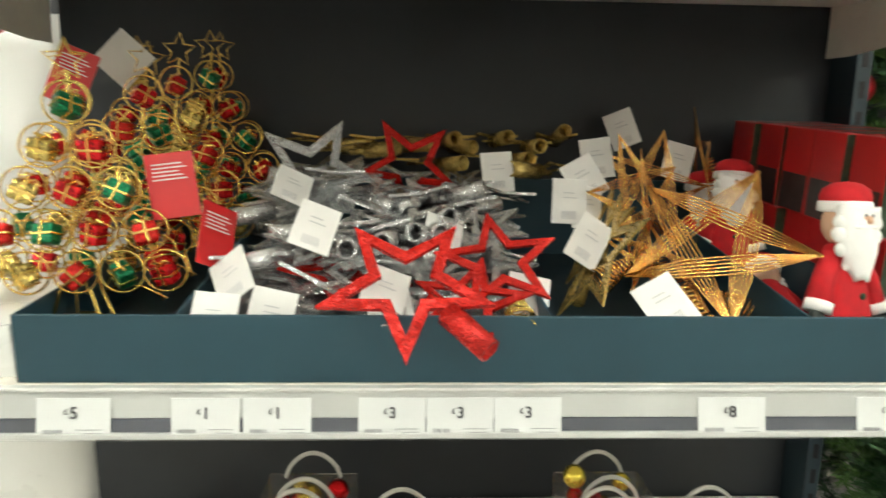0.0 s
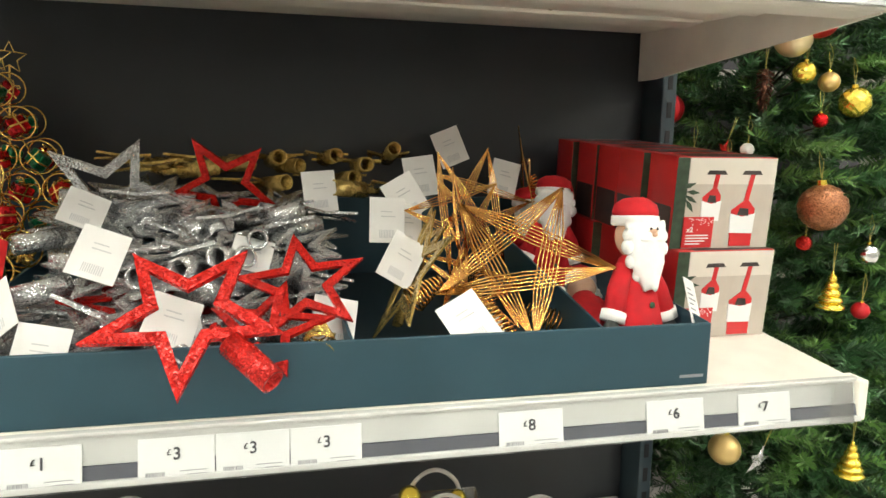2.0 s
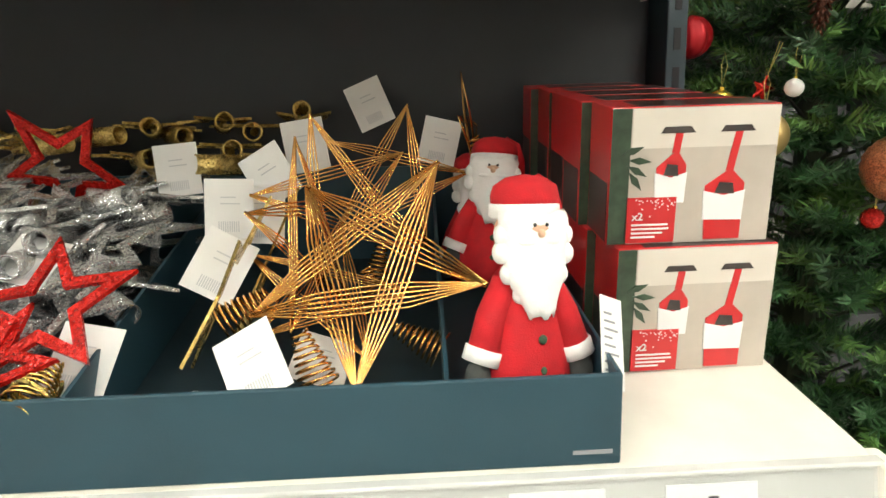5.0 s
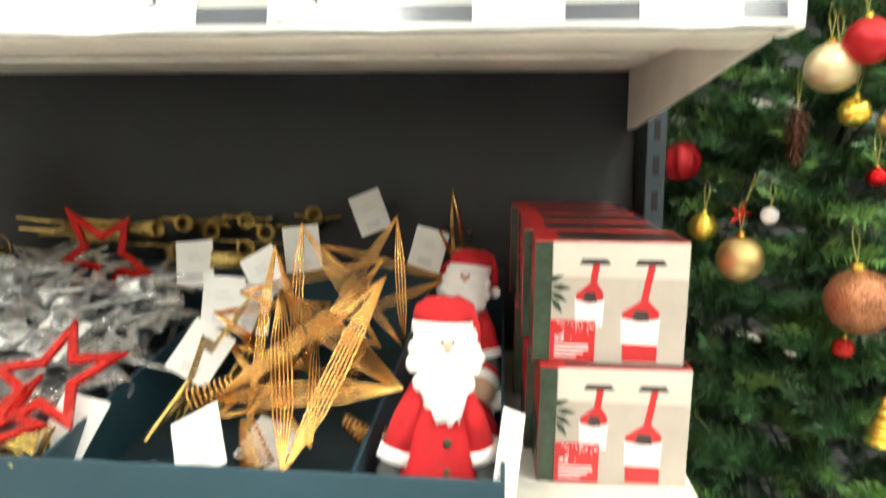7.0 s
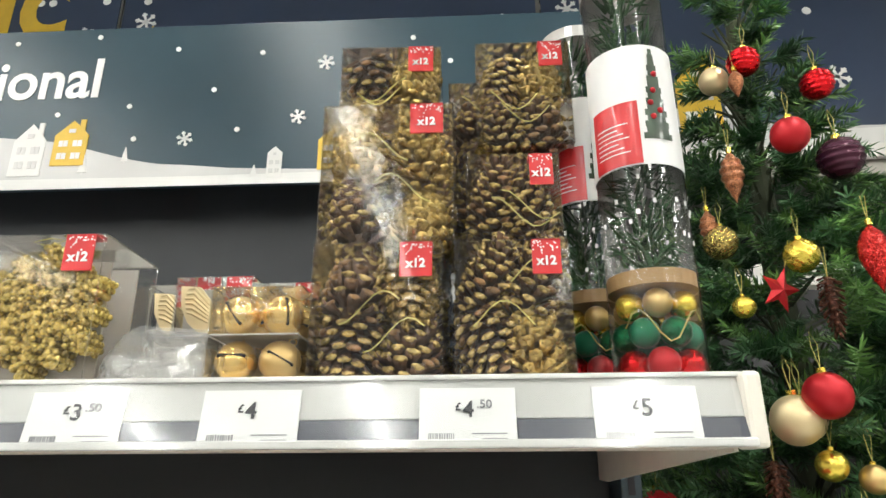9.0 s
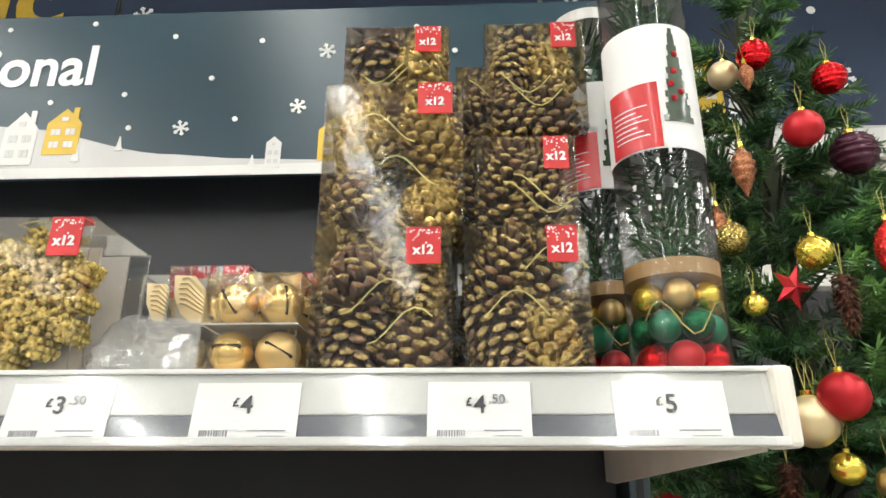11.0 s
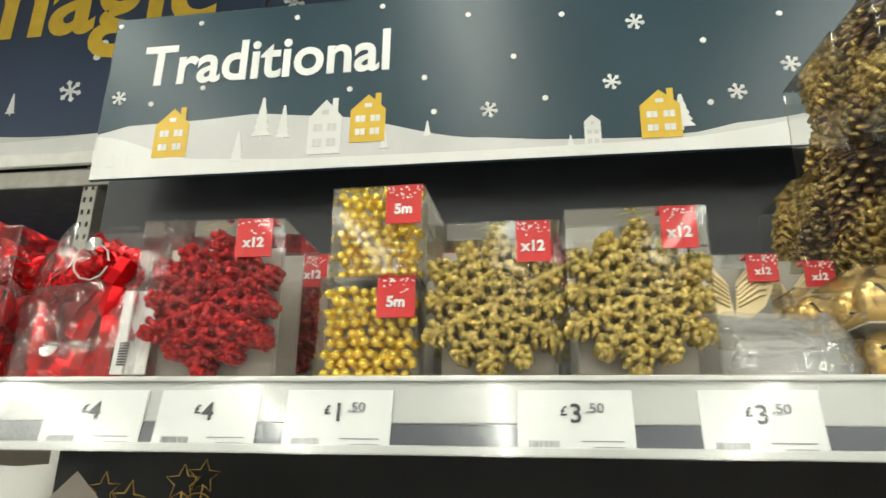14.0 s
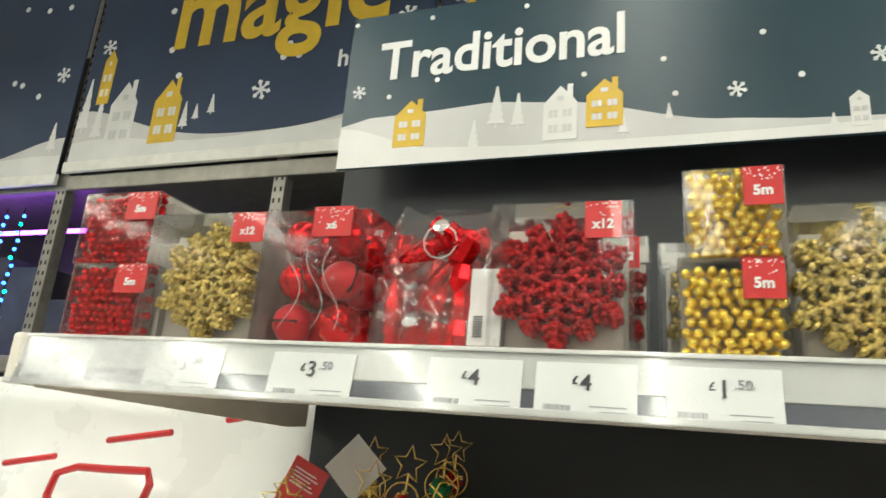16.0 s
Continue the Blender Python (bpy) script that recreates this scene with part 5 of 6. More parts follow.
part("glitter_ring", Shape().tube([(0.014 * math.cos(a * 0.4), 0.014 * math.sin(a * 0.4), -0.02 - 0.0012 * a) for a in range(34)], 0.0018, 5), "gold_gl", th)
th = thing("blue_bauble", pose(0.158, 0.785, BASE + 0.0185), "small dark blue bauble at the bottom of the tray", "bauble")
part("bauble", Shape().ball((0, 0, 0), 0.018, 16, 10), "sign_blue", th, smooth=True)
part("bauble_cap", Shape().lathe([(0.001, 0.0165), (0.004, 0.0165), (0.004, 0.021), (0.001, 0.021)], 10), "silver_foil", th)


# felt dolls
def doll_mesh():
    s = Shape()
    prof = [(0.001, 0.0), (0.036, 0.0), (0.040, 0.006), (0.037, 0.03), (0.030, 0.058), (0.023, 0.082), (0.018, 0.096), (0.010, 0.102), (0.001, 0.104)]
    s.lathe(prof, 20, Matrix.Diagonal((1, 0.78, 1, 1)), 0)
    s.ball((0, -0.002, 0.120), 0.0238, 16, 12, k=2, squash=(1, 0.9, 1.0))
    # full beard from under the hat, narrowing to a soft point
    vs, n = [], 24
    for j in range(13):
        u = j / 12
        z = 0.136 - 0.070 * u
        hw = 0.0265 * (1 - 0.62 * u ** 2.4) * (1 + 0.03 * math.sin(13 * u))
        for i in range(n):
            a = 2 * math.pi * i / n
            vs.append((0.004 * u * u + hw * math.cos(a) * (1 + 0.02 * math.sin(7 * a + 2 * j)), -0.0155 - 0.008 * u * (1 - 0.3 * u) + 0.0125 * math.sin(a) * (1.05 - 0.45 * u), z + 0.0025 * math.sin(5 * a + j)))
    fs = [(j * n + i, j * n + (i + 1) % n, (j + 1) * n + (i + 1) % n, (j + 1) * n + i) for j in range(12) for i in range(n)] + [tuple(range(n)), tuple(range(12 * n, 13 * n))]
    s.add(vs, fs, None, 1)
    for bx, bz, br in [(-0.024, 0.122, 0.007), (0.024, 0.121, 0.007), (-0.0245, 0.110, 0.0075), (0.0245, 0.108, 0.0075), (-0.019, 0.095, 0.007), (0.020, 0.094, 0.0075), (-0.010, 0.080, 0.006), (0.010, 0.074, 0.007)]:
        s.ball((bx, -0.0165, bz), br, 10, 7, k=1, squash=(1, 0.9, 1.1))
    s.ball((0, -0.0235, 0.1265), 0.0140, 14, 8, k=2, squash=(1.0, 0.42, 0.40))
    s.ball((0, -0.0300, 0.1235), 0.0030, 8, 6, k=2)
    for sx in (-1, 1):
        s.ball((sx * 0.0046, -0.0288, 0.1290), 0.0014, 8, 6, k=5)
        s.ball((sx * 0.0075, -0.0262, 0.1175), 0.0078, 10, 7, k=1, squash=(1.15, 0.4, 0.38))
    # squat felt cap over a broad fleece brim
    s.lathe([(0.0240, 0.131), (0.0268, 0.133), (0.0264, 0.141), (0.0230, 0.144)], 18, Matrix.Diagonal((1, 0.95, 1, 1)), 1)
    s.lathe([(0.0252, 0.141), (0.0258, 0.147), (0.0235, 0.154), (0.0140, 0.160), (0.001, 0.162)], 18, Matrix.Diagonal((1, 0.92, 1, 1)), 0)
    s.tube([(0.010, 0.002, 0.154), (0.022, 0.006, 0.150), (0.029, 0.008, 0.136), (0.032, 0.008, 0.118)], [0.009, 0.008, 0.006, 0.004], 8, k=0)
    s.ball((0.033, 0.006, 0.111), 0.0072, 10, 8, k=1)
    # arms, cuffs, mittens
    for sx in (-1, 1):
        s.tube([(sx * 0.016, -0.004, 0.088), (sx * 0.029, -0.008, 0.064), (sx * 0.037, -0.012, 0.040)], [0.0105, 0.0115, 0.0120], 10, k=0)
        s.tube([(sx * 0.0360, -0.0115, 0.043), (sx * 0.0395, -0.0125, 0.033)], [0.0140, 0.0140], 10, k=1)
        s.ball((sx * 0.0415, -0.014, 0.023), 0.0115, 10, 8, k=3, squash=(0.9, 0.7, 1.15))
    for z in (0.050, 0.028):
        s.ball((0.004, -0.0265 - 0.05 * (0.05 - z), z), 0.0036, 8, 6, k=4, squash=(1, 0.5, 1))
    for sx in (-1, 1):
        s.ball((sx * 0.017, -0.016, 0.004), 0.0135, 10, 7, k=3, squash=(0.9, 1.3, 0.55))
    return s.mesh("felt_doll", ["felt_red", "felt_white", "felt_skin", "felt_grey", "felt_green", "black_bead"], True)


DOLL = doll_mesh()


def doll(m, label):
    ob = part("felt_doll", DOLL, "", m=m)
    tagged(ob, label, "doll", "felt dolls in the tray")


doll(pose(0.400, 0.792, BASE + 0.020, -5, 3, 14) @ Matrix.Diagonal((0.98, 1.02, 1.04, 1)), "red felt winter doll with long white beard in the tray")
doll(pose(0.402, 1.055, BASE + 0.040, -8, 4, -8), "red felt winter doll with white beard behind another")
doll(pose(0.398, 1.12, BASE + 0.018, -5, 0, 4), "red felt winter doll with a white beard, at the back")
doll(pose(0.405, 0.90, BASE, 62, 10, 160) @ Matrix.Diagonal((0.85, 0.85, 0.85, 1)), "red felt winter doll lying face down between others")
# a clear plastic edge that gleams silver, stood in for by a printed white card
th = thing("long_tag", pose(0.462, 0.775, 1.297, -30, 24, 24), "silver edge of clear plastic by a doll, built as white card", "tag")
part("tag_card", Shape().box(-0.011, 0.011, -0.0005, 0.0005, -0.040, 0.028, 0.0004), "tag", th)
s = Shape()
for i in range(9):
    s.box(-0.008, 0.006 - 0.003 * (i % 3), -0.0009, -0.0004, -0.034 + i * 0.006, -0.0325 + i * 0.006)
part("tag_print", s, "ink_grey", th)


# boxed stocking holders
def photo_box():
    W, D, H = 0.135, 0.064, 0.1125
    th = thing("stocking_holder_box", pose(0, 0, 0), "red and cream printed card box of stocking holders", "boxed ornament", "stacked stocking holder boxes")
    part("carton", Shape().box(-W / 2, W / 2, 0, D, 0, H, 0.0012), "red_print", th, "red card box")
    F = -0.0007
    ph = part("front_photo", Shape().box(-W / 2 + 0.016, W / 2 - 0.0006, F, 0.0002, 0.0006, H - 0.0010), "photo_wall", th, "printed photo of stockings on a mantel")
    part("photo_edge", Shape().box(-W / 2 + 0.0006, -W / 2 + 0.016, F, 0.0002, 0.0006, H - 0.0010), "photo_green", th)
    part("top_print", Shape().box(-0.045, W / 2 - 0.002, 0.002, D - 0.014, H - 0.0002, H + 0.0004), "photo_dark", th)
    part("end_print", Shape().box(-W / 2 - 0.0005, -W / 2 + 0.0004, 0.004, D - 0.004, 0.002, H * 0.46), "photo_dark", th)
    G = F - 0.0005
    part("mantel", Shape().box(-W / 2 + 0.017, W / 2 - 0.001, G, F + 0.0002, H * 0.70, H - 0.0015), "photo_shelf", ph)
    part("mantel_line", Shape().box(-W / 2 + 0.019, W / 2 - 0.002, G - 0.0002, F, H * 0.695, H * 0.71), "photo_wall", ph)
    for x, x2, z2, big in [(-0.016, -0.018, 0.046, 0), (0.032, 0.027, 0.030, 1)]:
        part("printed_hook", Shape().plate([(x - 0.012, H - 0.021), (x + 0.016, H - 0.021), (x + 0.012, H - 0.016), (x - 0.009, H - 0.016)], G - 0.0005, F), "photo_dark", ph)
        part("printed_strap", Shape().plate([(x, H - 0.021), (x + 0.006, H - 0.021), (x2 + 0.006, z2 + 0.03), (x2, z2 + 0.03)], G - 0.0005, F), "red_print", ph)
        w = 0.016 if big else 0.012
        part("printed_stocking", Shape().plate([(x2 - w + 0.002, 0.003 if big else z2 - 0.008), (x2 + w, 0.003 if big else z2 - 0.008), (x2 + w, z2 + 0.02), (x2 + 0.004, z2 + 0.032), (x2 - w, z2 + 0.018)], G - 0.0006, F), "red_print", ph)
        part("printed_cuff", Shape().plate([(x2 - w, z2 - 0.010), (x2 + w, z2 - 0.011), (x2 + w + 0.001, z2 + 0.014), (x2, z2 + 0.010), (x2 - w - 0.001, z2 + 0.014)], G - 0.0011, F), "white_print", ph)
        part("printed_gift", Shape().plate([(x2 - w * 0.5, z2 + 0.012), (x2 + w * 0.5, z2 + 0.011), (x2 + w * 0.4, z2 + 0.020), (x2 - w * 0.3, z2 + 0.021)], G - 0.0013, F), "photo_dark", ph)
    for i, (bx, bz, a) in enumerate([(-0.046, 0.062, 30), (-0.044, 0.070, 5), (-0.047, 0.054, 55), (-0.050, 0.078, -20)]):
        part("printed_leaf", Shape().plate([(-0.009, 0), (0, 0.003), (0.010, 0), (0, -0.003)], G - 0.0004 - 0.0001 * i, F, m=pose(bx, 0, bz, 0, a, 0)), "photo_green", ph)
    lab = part("info_panel", Shape().box(-0.052, -0.012, G - 0.0012, F, 0.002, 0.040), "red_print", th, "red information panel")
    words("count_text", "x2", 0.009, "white_print", lab, -0.048, G - 0.0018, 0.0215, 0.0001)
    s = Shape()
    for i, w in enumerate((0.030, 0.031, 0.026, 0.020)):
        s.box(-0.048, -0.048 + w, G - 0.0016, G - 0.001, 0.0165 - i * 0.0035, 0.0180 - i * 0.0035)
    r = random.Random(3)
    for _ in range(34):
        px, pz = r.uniform(-0.051, -0.013), 0.039 - abs(r.gauss(0, 0.0045))
        s.box(px - 0.0005, px + 0.0005, G - 0.0016, G - 0.001, pz - 0.0005, pz + 0.0005)
    part("print_line", s, "white_print", lab)
    return th


first = photo_box()
first.matrix_basis = pose(0.556, 0.860, LOW + 0.0005 + SLOPE * (0.860 - FRONT - 0.02), 4.3, 0, 1)
q = random.Random(9)
for j in range(5):
    for i in range(2):
        if i == 0 and j == 0:
            continue
        copy_thing(first, pose(0.5500 + 0.004 * (1 - i) + q.uniform(-0.005, 0.004) - 0.004 * j, 0.857 + 0.0665 * j + (0.004 if i else 0), LOW + 0.0005 + i * 0.1135 + SLOPE * (0.857 + 0.0665 * j - FRONT - 0.02), 4.3, 0, q.uniform(-2, 2)))


# gold wire trees with small parcels
def parcel(mat):
    s = Shape().box(-0.0095, 0.0095, -0.0075, 0.0075, -0.0085, 0.0085, 0.0025)
    return s.mesh("parcel", mat)


def ribbon():
    s = Shape().box(-0.0009, 0.0009, -0.0082, 0.0082, -0.0092, 0.0092, 0.0003)
    s.box(-0.0102, 0.0102, -0.0082, 0.0082, -0.0009, 0.0009, 0.0003)
    for sx in (-1, 1):
        s.tube([(0, -0.001, 0.009), (sx * 0.004, -0.002, 0.0125), (sx * 0.007, -0.001, 0.0115), (sx * 0.004, 0, 0.0092)], 0.0010, 4)
    return s.mesh("ribbon", "gold_wire")


PARCEL = [parcel(m) for m in ("red_gl", "green_gl", "gold_gl", "red_deep")]
RIBBON = ribbon()
RING = Shape().tube([(0.0185 * math.cos(a * math.pi / 12), 0.0, 0.0185 * math.sin(a * math.pi / 12)) for a in range(24)], 0.0011, 5, True).mesh("ring", "gold_wire", True)
TSTAR = Shape().tube([(x, 0, z) for x, z in star_outline(0.0185, 0.0085)], 0.0010, 5, True).mesh("top_star", "gold_wire")


def wire_tree(m, seed, label, tag=None):
    th = thing("wire_tree", m, label, "wire tree", "gold wire trees in the tray")
    q = random.Random(seed)
    legs = Shape()
    legs.tube([(-0.030, 0, 0.0), (-0.018, 0, 0.030), (-0.012, 0, 0.050)], 0.0016, 5)
    legs.tube([(0.030, 0, 0.0), (0.018, 0, 0.030), (0.012, 0, 0.050)], 0.0016, 5)
    legs.tube([(-0.034, 0.0, 0.002), (-0.010, -0.004, 0.014), (0.010, -0.004, 0.014), (0.034, 0, 0.002)], 0.0014, 5)
    legs.tube([(0, 0.002, 0.03), (0, 0.002, 0.24)], 0.0012, 5)
    part("stand", legs, "gold_wire", th)
    k = seed
    for row, n in enumerate((5, 4, 3, 2, 1)):
        for i in range(n):
            x, z = (i - (n - 1) / 2) * 0.0385 + q.uniform(-0.002, 0.002), 0.066 + row * 0.0365
            r = part("ring", RING, "gold_wire", th, m=pose(x, q.uniform(-0.002, 0.002), z))
            p = part("parcel", PARCEL[k % 4], "", th, m=pose(x, -0.001, z - 0.003, q.uniform(-25, 25), q.uniform(-40, 40), q.uniform(-45, 45)) @ Matrix.Diagonal((1.08, 1, 1.08, 1)))
            part("ribbon", RIBBON, "gold_wire", p)
            k += 1 + (i % 2)
    part("top_star", TSTAR, "gold_wire", th, m=pose(0, 0, 0.066 + 4 * 0.0365 + 0.036))
    if tag:
        t = part("card_tag", Shape().box(-0.024, 0.024, -0.0005, 0.0005, -0.034, 0.034, 0.0004), "red_print", th, "red card tag with white print", m=m.inverted() @ tag)
        s = Shape()
        for i in range(5):
            s.box(-0.018, 0.016 - 0.004 * (i % 3), -0.0009, -0.0004, 0.006 + i * 0.004, 0.0072 + i * 0.004)
        part("tag_print", s, "white_print", t)


WT = "gold wire tree with small coloured parcels"
BIG = Matrix.Diagonal((1.15, 1.15, 1.15, 1))
wire_tree(pose(-0.383, 0.792, BASE + 0.012, -6, 0, 8) @ BIG, 1, WT + " in front", pose(-0.297, 0.840, 1.395, -10, -7, 12))
wire_tree(pose(-0.400, 0.850, BASE + 0.016, -6, -4, -6) @ BIG, 2, WT)
wire_tree(pose(-0.380, 0.915, BASE + 0.03, -8, 5, 10) @ BIG, 3, WT)
wire_tree(pose(-0.365, 0.985, BASE + 0.045, -6, 4, -4) @ BIG, 4, WT, pose(-0.252, 0.835, 1.342, -12, 24, 58))
wire_tree(pose(-0.325, 1.065, BASE + 0.060, -6, 0, 6) @ BIG, 5, WT + " at the back")
wire_tree(pose(-0.410, 1.06, BASE + 0.050, -6, -3, 0) @ BIG, 6, WT + " at the back", pose(-0.452, 0.96, 1.512, -5, 22, 0))
wire_tree(pose(-0.345, 1.13, BASE + 0.065, -4, 3, 4) @ BIG, 7, WT + " at the back")
th = thing("white_card", pose(-0.420, 1.03, 1.540, -8, 42, 0), "greyish white card tag among the wire trees", "tag")
part("tag_card", Shape().box(-0.028, 0.028, -0.0005, 0.0005, -0.028, 0.028, 0.0004), "tag", th)

# white carton at the shelf's end beside the tray
th = thing("white_carton", pose(-0.515, 0.745, LOW + 0.0008, 4.3, 0, 0), "plain white carton standing beside the teal tray", "carton")
part("carton", Shape().box(-0.098, 0.098, 0, 0.40, 0, 0.052, 0.002), "bag_white", th)
part("carton_flap", Shape().box(-0.098, 0.098, 0.002, 0.398, 0.0525, 0.0535), "bag_white", th)

# big white printed sack beside the bay
th = thing("gift_sack", pose(-1.08, 1.26, 0.0), "large white glossy gift sack with red line drawing", "gift sack")
q = random.Random(4)
vs, nx, nz = [], 24, 20
for sy in (0, 1):
    for j in range(nz + 1):
        for i in range(nx + 1):
            u, v = i / nx, j / nz
            bulge = math.sin(math.pi * u) ** 0.6 * (1 - 0.5 * v) * 0.10
            vs.append((-0.49 + 0.965 * u, (bulge + 0.06 if sy else -0.10 * math.sin(math.pi * u) ** 0.4 * math.sin(math.pi * min(1, v * 1.15)) ** 0.5) + 0.006 * math.sin(19 * u + 5 * v) * math.sin(9 * v + 3 * u) + 0.0, 0.55 + 1.080 * v))
c = (nx + 1) * (nz + 1)
fs = [(s * c + j * (nx + 1) + i, s * c + j * (nx + 1) + i + 1, s * c + (j + 1) * (nx + 1) + i + 1, s * c + (j + 1) * (nx + 1) + i) for s in (0, 1) for j in range(nz) for i in range(nx)]
edge = [j * (nx + 1) for j in range(nz + 1)]
for side in (0, nx):
    fs += [(edge[j] + side, edge[j + 1] + side, edge[j + 1] + side + c, edge[j] + side + c) for j in range(nz)]
fs += [(i, i + 1, c + i + 1, c + i) for i in range(nx)] + [(nz * (nx + 1) + i, nz * (nx + 1) + i + 1, c + nz * (nx + 1) + i + 1, c + nz * (nx + 1) + i) for i in range(nx)]
part("sack_body", Shape().add(vs, fs), "bag_white", th, smooth=True)
for pts in ([(-0.09, 1.479), (0.023, 1.500)], [(0.132, 1.534), (0.259, 1.556)], [(0.347, 1.582), (0.418, 1.596)]):
    part("red_stroke", Shape().tube([(x, -0.092 if x < 0.3 else -0.072, z) for x, z in pts], 0.0055, 6), "red_print", th)
part("red_stroke", Shape().tube([(0.050, -0.104, 1.40), (0.036, -0.102, 1.44), (0.045, -0.100, 1.475), (0.085, -0.098, 1.488), (0.15, -0.097, 1.490), (0.230, -0.096, 1.494), (0.238, -0.096, 1.475), (0.215, -0.099, 1.40)], 0.0065, 6), "red_print", th)
base = thing("sack_stand", pose(-1.08, 1.30, 0), "plain white stand under the large gift sack", "stand")
part("stand_body", Shape().box(-0.48, 0.46, -0.12, 0.16, 0.0, 0.55, 0.004), "cream", base)


# ---- bottom shelf: clear gift bags with looped handles ----
def gift_bag(x, y, seed, label, card=False):
    th = thing("clear_gift_bag", pose(x, y, DOWN + 0.0005), label, "gift bag", "clear gift bags")
    w, h = 0.128, 0.155
    part("clear_bag", Shape().box(-w / 2, w / 2, 0, 0.08, 0, h, 0.002), "film", th, "clear plastic bag")
    for yy in (0.004, 0.076):
        pts = [(-0.040 + 0.080 * i / 14, yy, h - 0.004 + 0.038 * math.sin(math.pi * i / 14) ** 0.6) for i in range(15)]
        part("bag_handle", Shape().tube(pts, 0.0032, 6), "handle_clear", th)
    q = random.Random(seed)
    for i in range(14):
        m = q.choice(("red_shiny", "gold", "red_deep", "gold_gl", "copper_gl"))
        part("bauble", Shape().ball((q.uniform(-0.045, 0.045), 0.025 + q.uniform(0, 0.03), 0.03 + 0.145 * i / 14 + q.uniform(-0.01, 0.01)), q.uniform(0.012, 0.020), 10, 8), m, th, smooth=True)
    if card:
        part("card_header", Shape().box(-w * 0.52, w * 0.55, -0.006, -0.004, h - 0.03, h + 0.004), "tag", th)
    part("red_tab", Shape().box(w * 0.34, w * 0.52, -0.0055, -0.004, h - 0.05, h - 0.004), "red_print", th)


GB = "clear gift bag of red and gold baubles"
gift_bag(-0.195, 0.86, 1, GB)
gift_bag(-0.058, 0.86, 2, GB + " and a white card", True)
gift_bag(0.215, 0.86, 3, GB)
gift_bag(0.355, 0.86, 4, GB)
gift_bag(-0.19, 0.96, 5, GB)
gift_bag(0.23, 0.96, 6, GB)


# ---- the decorated tree beside the bay ----
AX, AY, TREE_TOP = 0.995, 1.42, 2.72


def tree_radius(z):
    pts = [(0.35, 0.47), (1.0, 0.385), (1.30, 0.335), (1.55, 0.275), (1.80, 0.215), (2.05, 0.155), (2.35, 0.09), (2.60, 0.04), (2.78, 0.015)]
    for (a, ra), (b, rb_) in zip(pts, pts[1:]):
        if z <= b:
            return ra + (rb_ - ra) * max(0, (z - a) / (b - a))
    return 0.03


def needles(seed):
    """Sprays of flat needles along forking twigs, as one joined mesh with two tones."""
    g = np.random.default_rng(seed)
    V, F, K = [], [], []
    count = 0

    def twig(p, d, length, tone):
        nonlocal count
        n = int(length / 0.0014)
        t = (np.arange(n) + 0.5) / n
        sag = np.array([0, 0, -0.10 * length])
        base = p + np.outer(t, d) * length + np.outer(t ** 2, sag)
        u = np.cross(d, [0, 0, 1.0])
        u /= np.linalg.norm(u) + 1e-9
        w = np.cross(u, d)
        ang = g.uniform(0, 2 * np.pi, n)
        side = np.outer(np.cos(ang), u) + np.outer(np.sin(ang) * 0.75, w)
        ln = g.uniform(0.020, 0.038, n) * (1 - 0.35 * t)
        direc = side * 0.80 + d * 0.62
        direc /= np.linalg.norm(direc, axis=1)[:, None]
        tip = base + direc * ln[:, None]
        across = np.cross(direc, g.normal(size=(n, 3)))
        across /= np.linalg.norm(across, axis=1)[:, None] + 1e-9
        wd = 0.0016
        mid = base + direc * (ln * 0.55)[:, None]
        v = np.stack([base - across * wd * 0.5, base + across * wd * 0.5, mid + across * wd, tip, mid - across * wd], 1).reshape(-1, 3)
        V.append(v)
        o = count + np.arange(n) * 5
        F.append(np.stack([o, o + 1, o + 2, o + 3, o + 4], 1))
        K.append(np.full(n, tone))
        count += n * 5

    levels = np.arange(0.55, 2.76, 0.075)
    for lv, z in enumerate(levels):
        r = tree_radius(z)
        m = max(4, int(2 * np.pi * r / 0.115))
        for i in range(m):
            a = 2 * np.pi * (i + 0.5 * (lv % 2)) / m + g.uniform(-0.15, 0.15)
            out = np.array([np.cos(a), np.sin(a), 0.0])
            r_here = r * g.uniform(0.84, 1.06)
            seen = out[1] < 0.45
            rise = g.uniform(0.05, 0.32)
            start = np.array([AX, AY, z]) + out * r_here * 0.34
            d = out + np.array([0, 0, rise])
            d /= np.linalg.norm(d)
            ln = r_here * 0.66
            if not seen and i % 2:
                continue
            twig(start, d, ln, 0)
            for k in range(10 if seen else 2):
                f = g.uniform(0.25, 0.95)
                turn = g.uniform(0.35, 0.85) * (1 if k % 2 else -1)
                dd = np.array([d[0] * np.cos(turn) - d[1] * np.sin(turn), d[0] * np.sin(turn) + d[1] * np.cos(turn), d[2] + g.uniform(-0.25, 0.35)])
                dd /= np.linalg.norm(dd)
                twig(start + d * ln * f, dd, g.uniform(0.09, 0.17) * min(1.0, r / 0.27), 1 if g.random() < 0.33 else 0)
    V, F, K = np.concatenate(V), np.concatenate(F), np.concatenate(K)
    low = V[F].min(axis=1)
    keep = ~((low[:, 0] < 0.682) & (low[:, 1] < 1.285))
    tip = V[F[:, 3]]
    for o in sorted(set(ORNAMENTS)):
        # needles pushed aside by the ornament that hangs there
        o = np.array(o)
        out = np.array([0.35, 0.25, 1.53]) - o
        out /= np.linalg.norm(out)
        along = np.clip((tip - o) @ out, 0.0, 0.09)
        keep &= np.linalg.norm(tip - o - np.outer(along, out), axis=1) > 0.032
    F, K = F[keep], K[keep]
    me = bpy.data.meshes.new("crown")
